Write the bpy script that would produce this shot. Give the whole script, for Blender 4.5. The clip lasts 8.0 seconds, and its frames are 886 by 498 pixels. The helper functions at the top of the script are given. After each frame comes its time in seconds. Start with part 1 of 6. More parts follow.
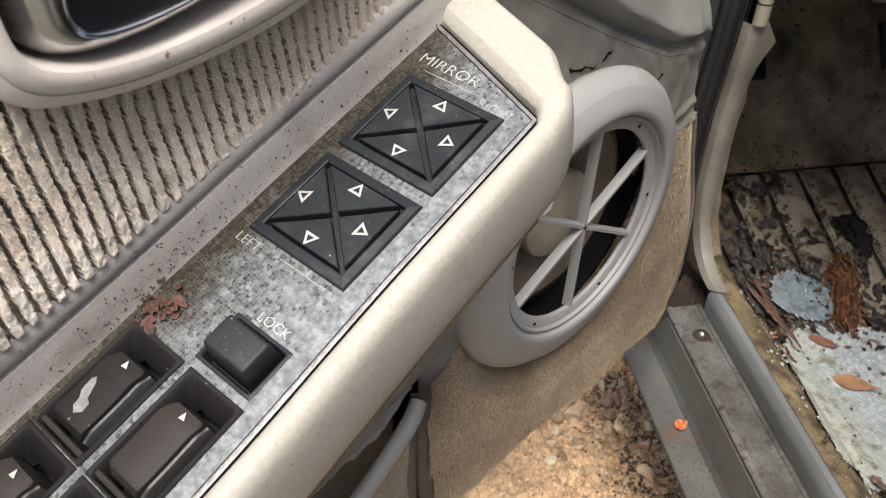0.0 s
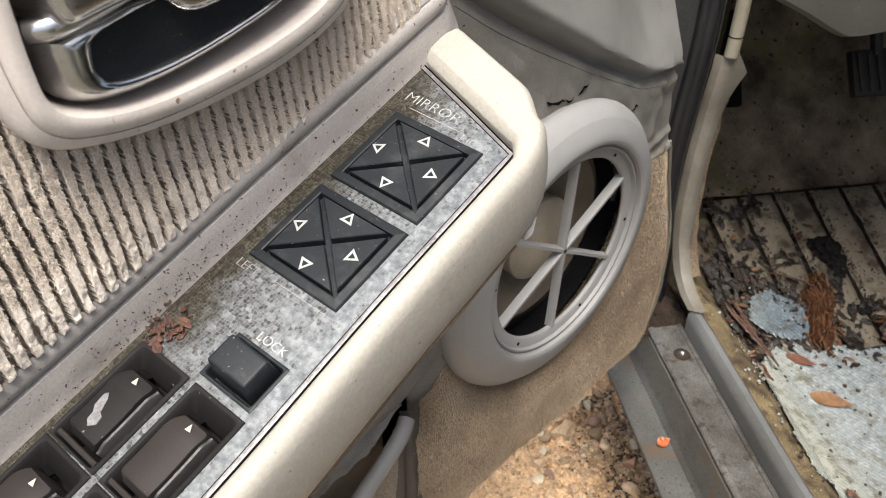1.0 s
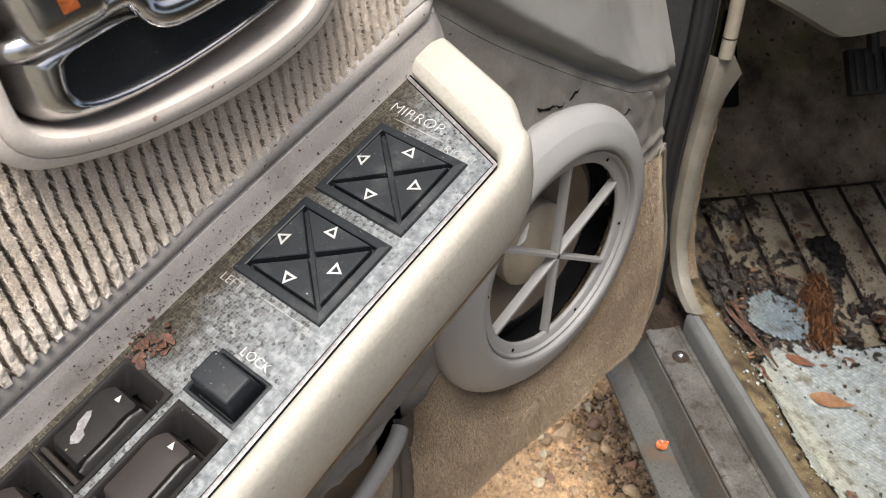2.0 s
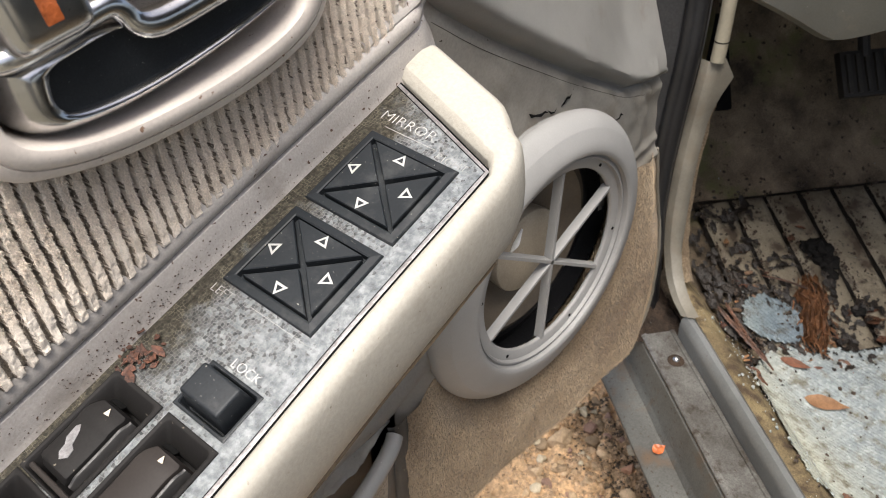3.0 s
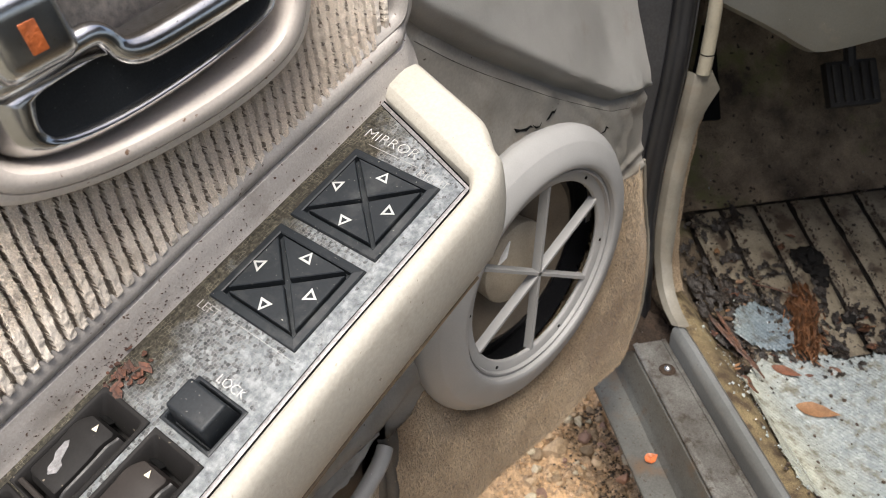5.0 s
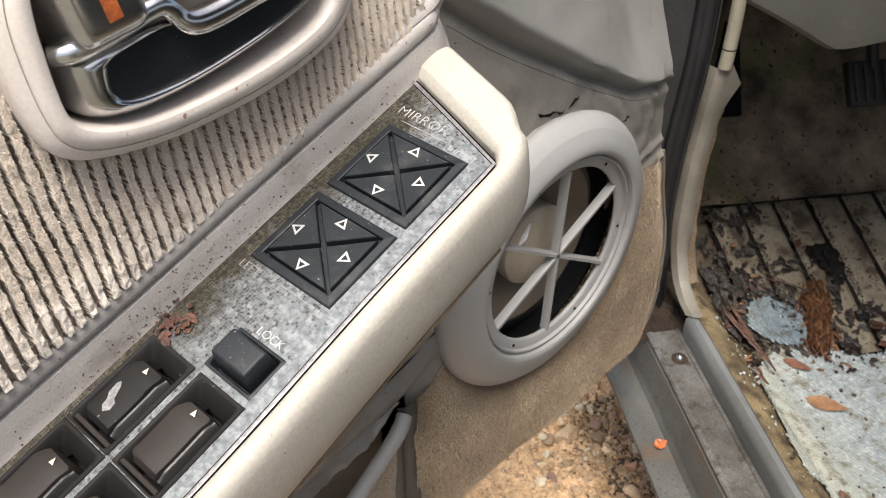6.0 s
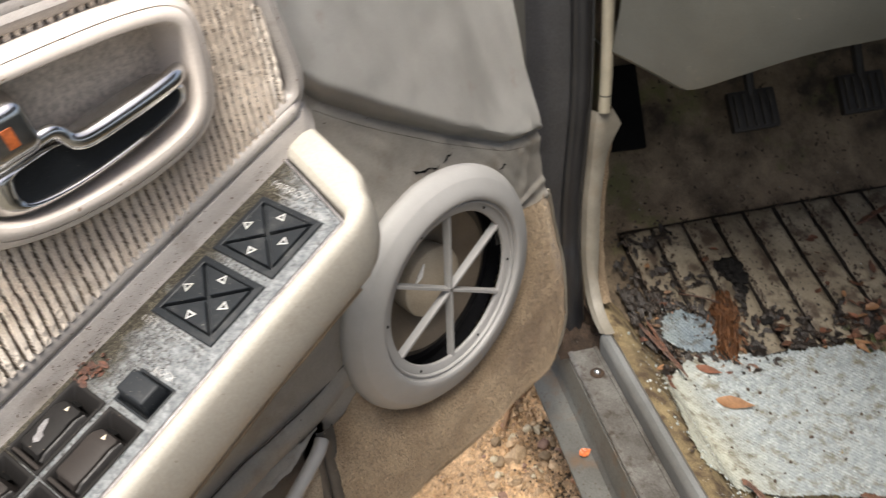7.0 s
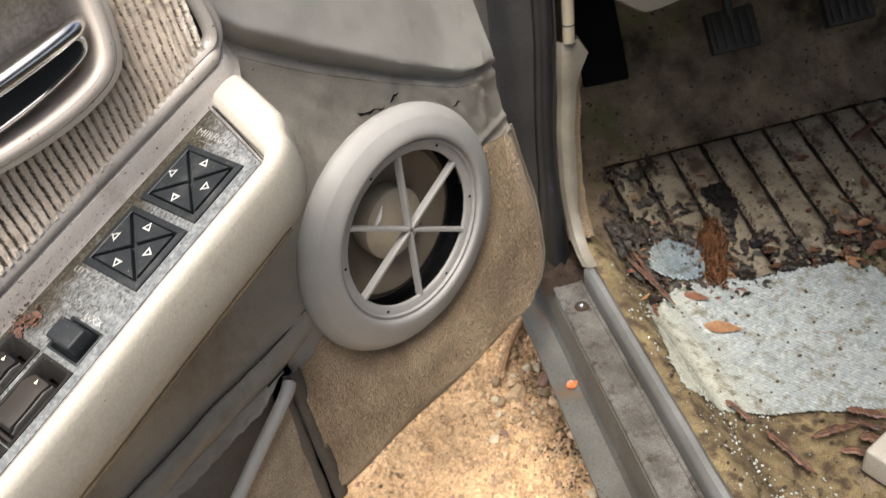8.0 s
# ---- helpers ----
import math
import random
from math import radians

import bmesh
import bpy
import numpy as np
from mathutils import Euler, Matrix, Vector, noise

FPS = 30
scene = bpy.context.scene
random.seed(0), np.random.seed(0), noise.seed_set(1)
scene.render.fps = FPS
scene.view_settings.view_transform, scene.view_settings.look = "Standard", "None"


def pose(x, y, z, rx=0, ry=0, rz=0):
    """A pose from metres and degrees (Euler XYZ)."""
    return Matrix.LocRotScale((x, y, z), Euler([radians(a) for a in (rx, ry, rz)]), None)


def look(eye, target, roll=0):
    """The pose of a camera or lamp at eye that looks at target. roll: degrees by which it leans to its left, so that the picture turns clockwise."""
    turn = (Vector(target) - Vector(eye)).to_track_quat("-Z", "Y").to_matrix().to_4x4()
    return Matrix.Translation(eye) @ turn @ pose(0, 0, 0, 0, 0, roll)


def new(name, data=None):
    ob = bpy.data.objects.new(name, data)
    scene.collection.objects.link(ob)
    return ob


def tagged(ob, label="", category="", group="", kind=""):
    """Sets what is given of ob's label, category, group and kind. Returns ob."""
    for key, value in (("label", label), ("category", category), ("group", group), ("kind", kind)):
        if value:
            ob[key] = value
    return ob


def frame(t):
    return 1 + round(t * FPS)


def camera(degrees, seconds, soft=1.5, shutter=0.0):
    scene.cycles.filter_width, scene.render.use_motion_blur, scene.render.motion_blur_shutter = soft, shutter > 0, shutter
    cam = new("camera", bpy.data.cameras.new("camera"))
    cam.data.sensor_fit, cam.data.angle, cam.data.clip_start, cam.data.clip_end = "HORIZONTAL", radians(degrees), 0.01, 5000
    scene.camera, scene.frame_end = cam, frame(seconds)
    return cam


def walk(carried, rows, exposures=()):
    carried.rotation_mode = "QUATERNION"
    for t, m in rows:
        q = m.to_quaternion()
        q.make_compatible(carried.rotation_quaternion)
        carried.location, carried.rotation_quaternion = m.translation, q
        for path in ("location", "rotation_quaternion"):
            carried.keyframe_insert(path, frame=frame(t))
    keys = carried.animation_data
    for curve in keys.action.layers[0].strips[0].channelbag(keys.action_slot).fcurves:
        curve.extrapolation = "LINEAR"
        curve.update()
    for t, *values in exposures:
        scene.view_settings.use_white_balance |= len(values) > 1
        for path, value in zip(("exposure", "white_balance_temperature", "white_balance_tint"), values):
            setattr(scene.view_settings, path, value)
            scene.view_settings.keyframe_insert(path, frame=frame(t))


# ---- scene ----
# ---------------------------------------------------------------- camera
cam = camera(61.2, 8.0, soft=0.7, shutter=0.35)
cam.data.dof.use_dof, cam.data.dof.focus_distance, cam.data.dof.aperture_fstop = True, 0.35, 25.0
PATH = [
    (0, (-0.014, 0.029, 0.835), (-1.128, 1.072, -0.457), -0.9),
    (0.5, (-0.007, 0.022, 0.846), (-1.119, 1.101, -0.419), -0.3),
    (1, (0.001, 0.018, 0.851), (-1.122, 1.108, -0.394), -0.6),
    (1.5, (0.004, 0.022, 0.853), (-1.129, 1.101, -0.393), -1.3),
    (3, (0.003, 0.029, 0.854), (-1.123, 1.126, -0.381), -1.7),
    (3.5, (0.004, 0.028, 0.854), (-1.123, 1.128, -0.38), -1.6),
    (4, (0.001, 0.027, 0.851), (-1.127, 1.127, -0.38), -1.4),
    (4.5, (0.008, 0.026, 0.859), (-1.122, 1.138, -0.361), -1.7),
    (4.7, (0.007, 0.032, 0.858), (-1.122, 1.147, -0.358), -2.0),
    (5.8, (0.028, 0.017, 0.867), (-1.126, 1.107, -0.349), -1.5),
    (6, (0.024, 0.012, 0.864), (-1.134, 1.086, -0.363), -1.3),
    (6.5, (0.037, 0.01, 0.869), (-1.128, 1.101, -0.336), -1.5),
    (6.7, (0.070, 0.004, 0.897), (-1.097, 1.128, -0.275), -2.7),
    (7, (0.126, 0.014, 0.912), (-1.053, 1.161, -0.226), -5.4),
    (7.2, (0.170, 0.034, 0.915), (-1.032, 1.171, -0.208), -8.7),
    (7.5, (0.197, 0.072, 0.909), (-1.017, 1.176, -0.234), -10.9),
    (7.7, (0.189, 0.049, 0.898), (-1.018, 1.136, -0.270), -11.8),
    (8, (0.18, 0.046, 0.896), (-1.019, 1.079, -0.326), -11.4),
]
walk(cam, [(t, look(eye, target, roll)) for t, eye, target, roll in PATH],
     [(0.0, 1.17, 6580, 10), (0.5, 1.27, 6600, 10), (1.0, 1.31, 6600, 10), (3.0, 1.34, 6620, 10), (6.5, 1.35, 6640, 10), (7.0, 1.48, 6820, 10), (7.5, 1.58, 6880, 10), (8.0, 1.54, 6850, 10)])

# ---------------------------------------------------------------- light
world = bpy.data.worlds.new("sky")
scene.world = world
world.use_nodes = True
wn = world.node_tree
sky = wn.nodes.new("ShaderNodeTexSky")
sky.sky_type = "NISHITA"
sky.sun_disc = False
SUN_EL, SUN_AZ = 73.0, -50.0          # height, and the side it stands on (from +x towards +y)
sky.sun_elevation = radians(SUN_EL)
sky.sun_rotation = radians(90 - SUN_AZ)
sky.air_density, sky.dust_density, sky.ozone_density = 1.0, 6.0, 1.0
wn.links.new(sky.outputs[0], wn.nodes["Background"].inputs[0])
wn.nodes["Background"].inputs[1].default_value = 0.098
sun_data = bpy.data.lights.new("sun", "SUN")
sun_data.energy, sun_data.angle, sun_data.color = 2.25, radians(36), (1.0, 0.995, 0.975)
sun = new("sun", sun_data)
sun_from = Vector((math.cos(radians(SUN_AZ)) * math.cos(radians(SUN_EL)), math.sin(radians(SUN_AZ)) * math.cos(radians(SUN_EL)), math.sin(radians(SUN_EL))))
sun.matrix_basis = look(sun_from * 10, (0, 0, 0))
scene.view_settings.exposure = 1.28

# ---------------------------------------------------------------- frames of the door's armrest, its fabric insert and the car
ARM_O = Vector((-0.2006, 0.1511, 0.6664))
ARM_A, ARM_B, ARM_N = Vector((-0.0942, 0.9549, 0.2815)), Vector((0.9881, 0.1242, -0.0908)), Vector((0.1217, -0.2697, 0.9553))


def arm(a, b, h):
    """A place on the armrest in millimetres: along it, across it into the car, and above the switch plate."""
    return ARM_O + ARM_A * (a / 1000) + ARM_B * (b / 1000) + ARM_N * (h / 1000)


def arm_pose(a, b, h, turn=0, tip=0, roll=0):
    m = Matrix((ARM_A, -ARM_B, ARM_N)).transposed().to_4x4()
    return Matrix.Translation(arm(a, b, h)) @ m @ pose(0, 0, 0, roll, tip, turn)


INS_O = Vector((-0.239, 0.1875, 0.7047))
INS_E, INS_U, INS_N = Vector((-0.102, 0.9948, 0.0)), Vector((-0.0497, -0.0051, 0.9987)), Vector((0.9935, 0.1019, 0.05))


def ins(e, u, h):
    """A place on the fabric insert in millimetres: forward, up, and out from the fabric."""
    return INS_O + INS_E * (e / 1000) + INS_U * (u / 1000) + INS_N * (h / 1000)


CAR_O = Vector((-0.223, 0.595, 0.0))
CAR_F, CAR_L = Vector((-0.808, 0.589, 0)), Vector((0.589, 0.808, 0))


def car(f, l, z):
    """A place in the car in metres: forward of and inward from the sill's screw, and above the ground."""
    return CAR_O + CAR_F * f + CAR_L * l + Vector((0, 0, z))


def car_pose(f, l, z, rx=0, ry=0, rz=0):
    m = Matrix((CAR_F, -CAR_L, Vector((0, 0, 1)))).transposed().to_4x4()
    return Matrix.Translation(car(f, l, z)) @ m @ pose(0, 0, 0, rx, ry, rz)


# ---------------------------------------------------------------- materials
def node(nt, kind, **sets):
    n = nt.nodes.new("ShaderNode" + kind)
    for k, v in sets.items():
        n.inputs[k].default_value = v
    return n


def ramp(nt, fac, stops):
    r = nt.nodes.new("ShaderNodeValToRGB")
    while len(r.color_ramp.elements) < len(stops):
        r.color_ramp.elements.new(0.5)
    for e, (p, c) in zip(r.color_ramp.elements, stops):
        e.position = p
        e.color = (*c, 1) if len(c) == 3 else c
    nt.links.new(fac, r.inputs[0])
    return r.outputs[0]


def mixed(nt, fac, a, b, mode="MIX"):
    m = nt.nodes.new("ShaderNodeMix")
    m.data_type, m.blend_type = "RGBA", mode
    for value, slot in ((fac, 0), (a, 6), (b, 7)):
        if hasattr(value, "is_linked"):
            nt.links.new(value, m.inputs[slot])
        elif slot == 0:
            m.inputs[0].default_value = value
        else:
            m.inputs[slot].default_value = (*value, 1)
    return m.outputs[2]


def place(nt, stretch=(1, 1, 1)):
    tc = nt.nodes.new("ShaderNodeTexCoord")
    mp = nt.nodes.new("ShaderNodeMapping")
    mp.inputs["Scale"].default_value = stretch
    nt.links.new(tc.outputs["Object"], mp.inputs[0])
    return mp.outputs[0]


def grain(nt, at, scale, detail=4.0, rough=0.6):
    n = node(nt, "TexNoise", Scale=scale, Detail=detail, Roughness=rough)
    nt.links.new(at, n.inputs["Vector"])
    return n.outputs["Fac"]


def bump(nt, height, strength, distance, under=None):
    b = node(nt, "Bump", Strength=strength, Distance=distance)
    nt.links.new(height, b.inputs["Height"])
    if under is not None:
        nt.links.new(under, b.inputs["Normal"])
    return b.outputs["Normal"]


def surface(name, base, dark, stain=None, rough=(0.4, 0.6), metal=0.0, broad=12.0, fine=400.0, relief=0.0003, fine_mix=0.35, stain_cut=(0.55, 0.7),
            stain_scale=25.0, specks=None, stretch=(1, 1, 1), spec=0.5, vary=0.0, sheen=0.0, far=None, isle=0.0):
    """A worn surface: broad mottling, fine grain, stains, specks of dirt and relief."""
    m = bpy.data.materials.new(name)
    m.use_nodes = True
    nt = m.node_tree
    bsdf = nt.nodes["Principled BSDF"]
    at = place(nt, stretch)
    big, small = grain(nt, at, broad, 5), grain(nt, at, fine, 3)
    col = mixed(nt, ramp(nt, big, [(0.35, (0, 0, 0)), (0.65, (1, 1, 1))]), dark, base)
    shade = ramp(nt, small, [(0.3, (1 - fine_mix,) * 3), (0.7, (1 + fine_mix * 0.5,) * 3)])
    col = mixed(nt, 1.0, col, shade, "MULTIPLY")
    if stain:
        st = grain(nt, at, stain_scale, 7, 0.65)
        col = mixed(nt, ramp(nt, st, [(stain_cut[0], (0, 0, 0)), (stain_cut[1], (1, 1, 1))]), col, stain)
    if specks:
        sp = grain(nt, at, specks[1], 2, 0.5)
        col = mixed(nt, ramp(nt, sp, [(specks[2], (0, 0, 0)), (specks[2] + 0.04, (1, 1, 1))]), col, specks[0])
    # duller colour on the unseen outlying ground, to cut its bounce light
    if far is not None:
        dist = nt.nodes.new("ShaderNodeVectorMath")
        dist.operation = "LENGTH"
        shift = nt.nodes.new("ShaderNodeVectorMath")
        shift.operation = "SUBTRACT"
        shift.inputs[1].default_value = (-0.36, 0.55, 0)
        nt.links.new(at, shift.inputs[0])
        nt.links.new(shift.outputs[0], dist.inputs[0])
        half = nt.nodes.new("ShaderNodeMath")
        half.operation = "MULTIPLY"
        half.inputs[1].default_value = 0.42
        nt.links.new(dist.outputs["Value"], half.inputs[0])
        patch = nt.nodes.new("ShaderNodeMath")
        patch.operation = "MULTIPLY_ADD"
        patch.inputs[1].default_value = 0.55
        nt.links.new(grain(nt, at, 1.6, 6, 0.65), patch.inputs[0])
        nt.links.new(half.outputs[0], patch.inputs[2])
        col = mixed(nt, ramp(nt, patch.outputs[0], [(0.48, (0, 0, 0)), (0.58, (1, 1, 1))]), col, far)
    if vary:
        oi = nt.nodes.new("ShaderNodeObjectInfo")
        col = mixed(nt, 1.0, col, ramp(nt, oi.outputs["Random"], [(0, (1 - vary,) * 3), (1, (1 + vary,) * 3)]), "MULTIPLY")
    if isle:
        geo = nt.nodes.new("ShaderNodeNewGeometry")
        col = mixed(nt, 1.0, col, ramp(nt, geo.outputs["Random Per Island"], [(0, (1 - isle * 0.5,) * 3), (1, (1 + isle,) * 3)]), "MULTIPLY")
    nt.links.new(col, bsdf.inputs["Base Color"])
    rr = nt.nodes.new("ShaderNodeMapRange")
    rr.inputs["To Min"].default_value, rr.inputs["To Max"].default_value = rough
    nt.links.new(big, rr.inputs["Value"])
    nt.links.new(rr.outputs[0], bsdf.inputs["Roughness"])
    bsdf.inputs["Metallic"].default_value = metal
    bsdf.inputs["Specular IOR Level"].default_value = spec
    if sheen:
        bsdf.inputs["Sheen Weight"].default_value = sheen
    n1 = bump(nt, big, 0.5, relief * 6)
    nt.links.new(bump(nt, small, 0.8, relief, n1), bsdf.inputs["Normal"])
    return m


M = {}
M["cream"] = surface("cream_vinyl", (0.385, 0.362, 0.312), (0.355, 0.333, 0.286), rough=(0.56, 0.72), fine=500, relief=0.00028, fine_mix=0.10, specks=((0.22, 0.19, 0.15), 260, 0.72), stain=(0.25, 0.225, 0.18), stain_cut=(0.60, 0.85), stain_scale=30)
M["piping"] = surface("tan_piping", (0.20, 0.145, 0.085), (0.12, 0.085, 0.05), rough=(0.5, 0.7), fine_mix=0.2)
M["grey"] = surface("grey_vinyl", (0.40, 0.383, 0.352), (0.29, 0.277, 0.252), stain=(0.25, 0.21, 0.165), stain_cut=(0.53, 0.76), rough=(0.38, 0.55), fine=520, relief=0.00026, fine_mix=0.10, specks=((0.05, 0.035, 0.025), 300, 0.73))
M["trimgrey"] = surface("warm_grey_vinyl", (0.475, 0.45, 0.402), (0.36, 0.34, 0.302), stain=(0.27, 0.22, 0.165), stain_cut=(0.53, 0.74), stain_scale=18, rough=(0.36, 0.52), fine=520, relief=0.00026, fine_mix=0.10, specks=((0.08, 0.06, 0.045), 300, 0.74))
M["scrape"] = surface("scraped_plastic", (0.26, 0.255, 0.26), (0.16, 0.155, 0.155), rough=(0.25, 0.45), broad=200, fine=900, fine_mix=0.3)
M["band"] = surface("grey_brown_edge", (0.27, 0.258, 0.258), (0.17, 0.158, 0.155), metal=0.3, rough=(0.28, 0.45), broad=60, fine=700, fine_mix=0.3, specks=((0.30, 0.28, 0.26), 420, 0.70))
M["wall"] = surface("grey_brown_vinyl", (0.43, 0.40, 0.372), (0.325, 0.30, 0.276), stain=(0.15, 0.125, 0.10), stain_cut=(0.54, 0.76), stain_scale=16, rough=(0.30, 0.48), broad=9, fine=900, relief=0.00022, fine_mix=0.14, specks=((0.07, 0.035, 0.02), 330, 0.69))
M["panel"] = surface("grey_panel", (0.385, 0.38, 0.36), (0.315, 0.308, 0.288), stain=(0.23, 0.18, 0.13), stain_cut=(0.62, 0.8), stain_scale=11, rough=(0.26, 0.42), fine=900, relief=0.0001, fine_mix=0.06)
M["tape"] = surface("dark_grey_vinyl_tape", (0.135, 0.132, 0.124), (0.095, 0.092, 0.086), rough=(0.4, 0.6), fine=700, relief=0.0002, fine_mix=0.15, specks=((0.3, 0.27, 0.22), 260, 0.73))
M["palecarpet"] = surface("pale_carpet", (0.56, 0.475, 0.355), (0.40, 0.33, 0.24), stain=(0.26, 0.205, 0.145), stain_cut=(0.56, 0.78), stain_scale=30, rough=(0.9, 1.0), broad=24, fine=560, relief=0.0016, fine_mix=0.45, spec=0.1, sheen=0.25)
M["ring"] = surface("grey_plastic", (0.258, 0.255, 0.249), (0.215, 0.213, 0.207), rough=(0.5, 0.65), fine=1200, relief=0.00008, fine_mix=0.06, specks=((0.5, 0.48, 0.44), 420, 0.76))
M["bezel"] = surface("pinkish_beige_plastic", (0.62, 0.56, 0.505), (0.53, 0.475, 0.425), stain=(0.32, 0.265, 0.22), stain_cut=(0.62, 0.85), rough=(0.38, 0.52), fine=700, relief=0.00008, fine_mix=0.08, specks=((0.24, 0.15, 0.10), 300, 0.70))
M["cord"] = surface("corduroy", (0.80, 0.715, 0.615), (0.68, 0.595, 0.50), stain=(0.44, 0.36, 0.275), stain_cut=(0.58, 0.82), rough=(0.85, 1.0), broad=45, fine=1500, relief=0.0006, fine_mix=0.22, spec=0.05, sheen=0.3)
# cord colour darkened for the shade between its ribs
M["grooveshade"] = surface("corduroy_groove_shade", (0.35, 0.30, 0.248), (0.24, 0.204, 0.168), rough=(0.9, 1.0), broad=60, fine=1500, fine_mix=0.4, spec=0.05)
M["nap"] = surface("corduroy_nap", (0.80, 0.715, 0.615), (0.68, 0.595, 0.50), stain=(0.44, 0.36, 0.275), stain_cut=(0.58, 0.82), rough=(0.9, 1.0), broad=45, fine=1500, fine_mix=0.3, spec=0.0, isle=0.30)
M["black"] = surface("black_plastic", (0.018, 0.021, 0.0245), (0.012, 0.0145, 0.017), stain=(0.054, 0.056, 0.056), stain_cut=(0.52, 0.82), stain_scale=70, spec=0.25, rough=(0.40, 0.58), fine=900, relief=0.00006, fine_mix=0.15, specks=((0.26, 0.25, 0.22), 800, 0.72))
M["brownblack"] = surface("brown_black_plastic", (0.036, 0.031, 0.028), (0.026, 0.022, 0.020), spec=0.2, rough=(0.55, 0.7), fine=900, relief=0.00006, fine_mix=0.12, specks=((0.18, 0.16, 0.13), 600, 0.76))
M["wellblack"] = surface("dusty_black_plastic", (0.019, 0.018, 0.0175), (0.013, 0.012, 0.0115), spec=0.15, rough=(0.55, 0.75), fine=900, relief=0.00006, fine_mix=0.15, specks=((0.16, 0.14, 0.11), 500, 0.74))
# switch plastic lightened for the sheen on the side ribs
M["ribsheen"] = surface("rib_sheen_grey", (0.055, 0.053, 0.052), (0.03, 0.029, 0.028), rough=(0.35, 0.5), fine_mix=0.15)
M["hole"] = surface("dark_void", (0.006, 0.006, 0.006), (0.004, 0.004, 0.004), rough=(0.7, 0.9), spec=0.1)
M["white"] = surface("white_paint", (0.75, 0.75, 0.73), (0.62, 0.62, 0.60), rough=(0.5, 0.6), fine_mix=0.1)
M["print"] = surface("worn_print", (0.58, 0.58, 0.56), (0.50, 0.50, 0.48), stain=(0.34, 0.34, 0.325), stain_cut=(0.52, 0.70), stain_scale=260, rough=(0.5, 0.6), fine_mix=0.1)
M["ivory"] = surface("ivory_mark", (0.72, 0.64, 0.50), (0.6, 0.52, 0.4), rough=(0.5, 0.6), fine_mix=0.1)
M["chrome"] = surface("chrome", (0.68, 0.675, 0.67), (0.48, 0.47, 0.46), rough=(0.14, 0.32), metal=1.0, broad=30, fine=800, relief=0.00003, fine_mix=0.08, specks=((0.12, 0.10, 0.085), 900, 0.70))
M["insert"] = surface("black_leatherette", (0.015, 0.018, 0.021), (0.009, 0.011, 0.013), spec=0.3, rough=(0.35, 0.55), fine=1400, relief=0.0002, fine_mix=0.3, specks=((0.13, 0.13, 0.13), 900, 0.72))
M["cup"] = surface("recess_plastic", (0.60, 0.54, 0.475), (0.48, 0.425, 0.37), rough=(0.5, 0.7))
M["carpet"] = surface("brown_carpet", (0.385, 0.298, 0.202), (0.285, 0.214, 0.142), stain=(0.18, 0.128, 0.084), stain_cut=(0.50, 0.72), stain_scale=11, rough=(0.9, 1.0), broad=18, fine=520, relief=0.0016, fine_mix=0.45, spec=0.1, sheen=0.25)
M["cone"] = surface("paper_cone", (0.165, 0.132, 0.095), (0.115, 0.09, 0.064), rough=(0.7, 0.85), fine=700, fine_mix=0.15)
M["dustcap"] = surface("dust_cap", (0.40, 0.345, 0.265), (0.31, 0.265, 0.20), stain=(0.22, 0.18, 0.13), stain_cut=(0.55, 0.8), rough=(0.6, 0.8), fine=700, fine_mix=0.15)
M["rubber"] = surface("dark_rubber", (0.014, 0.014, 0.0155), (0.008, 0.008, 0.009), spec=0.5, stain=(0.03, 0.027, 0.024), stain_cut=(0.6, 0.85), rough=(0.2, 0.42), specks=((0.2, 0.18, 0.15), 400, 0.77))
M["sill"] = surface("dull_sill_paint", (0.100, 0.101, 0.092), (0.056, 0.054, 0.048), stain=(0.085, 0.055, 0.033), stain_cut=(0.54, 0.72), stain_scale=22, rough=(0.55, 0.75), spec=0.35, broad=9, fine=500, fine_mix=0.25, specks=((0.045, 0.033, 0.025), 240, 0.655))
M["scuff"] = surface("grimy_scuff_plate", (0.165, 0.160, 0.148), (0.085, 0.079, 0.070), stain=(0.04, 0.03, 0.022), stain_cut=(0.52, 0.66), stain_scale=70, rough=(0.35, 0.6), metal=0.35, broad=25, fine=600, fine_mix=0.35, specks=((0.05, 0.035, 0.025), 350, 0.68))
M["lip"] = surface("grey_lip_trim", (0.150, 0.155, 0.152), (0.105, 0.108, 0.104), stain=(0.16, 0.14, 0.11), stain_cut=(0.58, 0.8), rough=(0.4, 0.55), fine_mix=0.12, specks=((0.07, 0.06, 0.05), 350, 0.72))
M["beige"] = surface("beige_vinyl_trim", (0.185, 0.170, 0.138), (0.115, 0.104, 0.082), stain=(0.13, 0.105, 0.075), stain_cut=(0.55, 0.78), rough=(0.45, 0.6), fine_mix=0.12)
M["postgrey"] = surface("dark_grey_post", (0.032, 0.032, 0.034), (0.020, 0.020, 0.021), spec=0.5, stain=(0.05, 0.043, 0.036), stain_cut=(0.62, 0.85), rough=(0.22, 0.4), specks=((0.2, 0.18, 0.15), 400, 0.77))
M["cap"] = surface("cream_pillar_trim", (0.27, 0.245, 0.185), (0.20, 0.18, 0.135), stain=(0.14, 0.115, 0.08), stain_cut=(0.6, 0.85), rough=(0.35, 0.5), fine_mix=0.1)
M["dirt"] = surface("rusty_dirt", (0.050, 0.034, 0.024), (0.022, 0.016, 0.012), spec=0.15, rough=(0.8, 1.0), broad=40, fine=500, relief=0.0008, fine_mix=0.5)
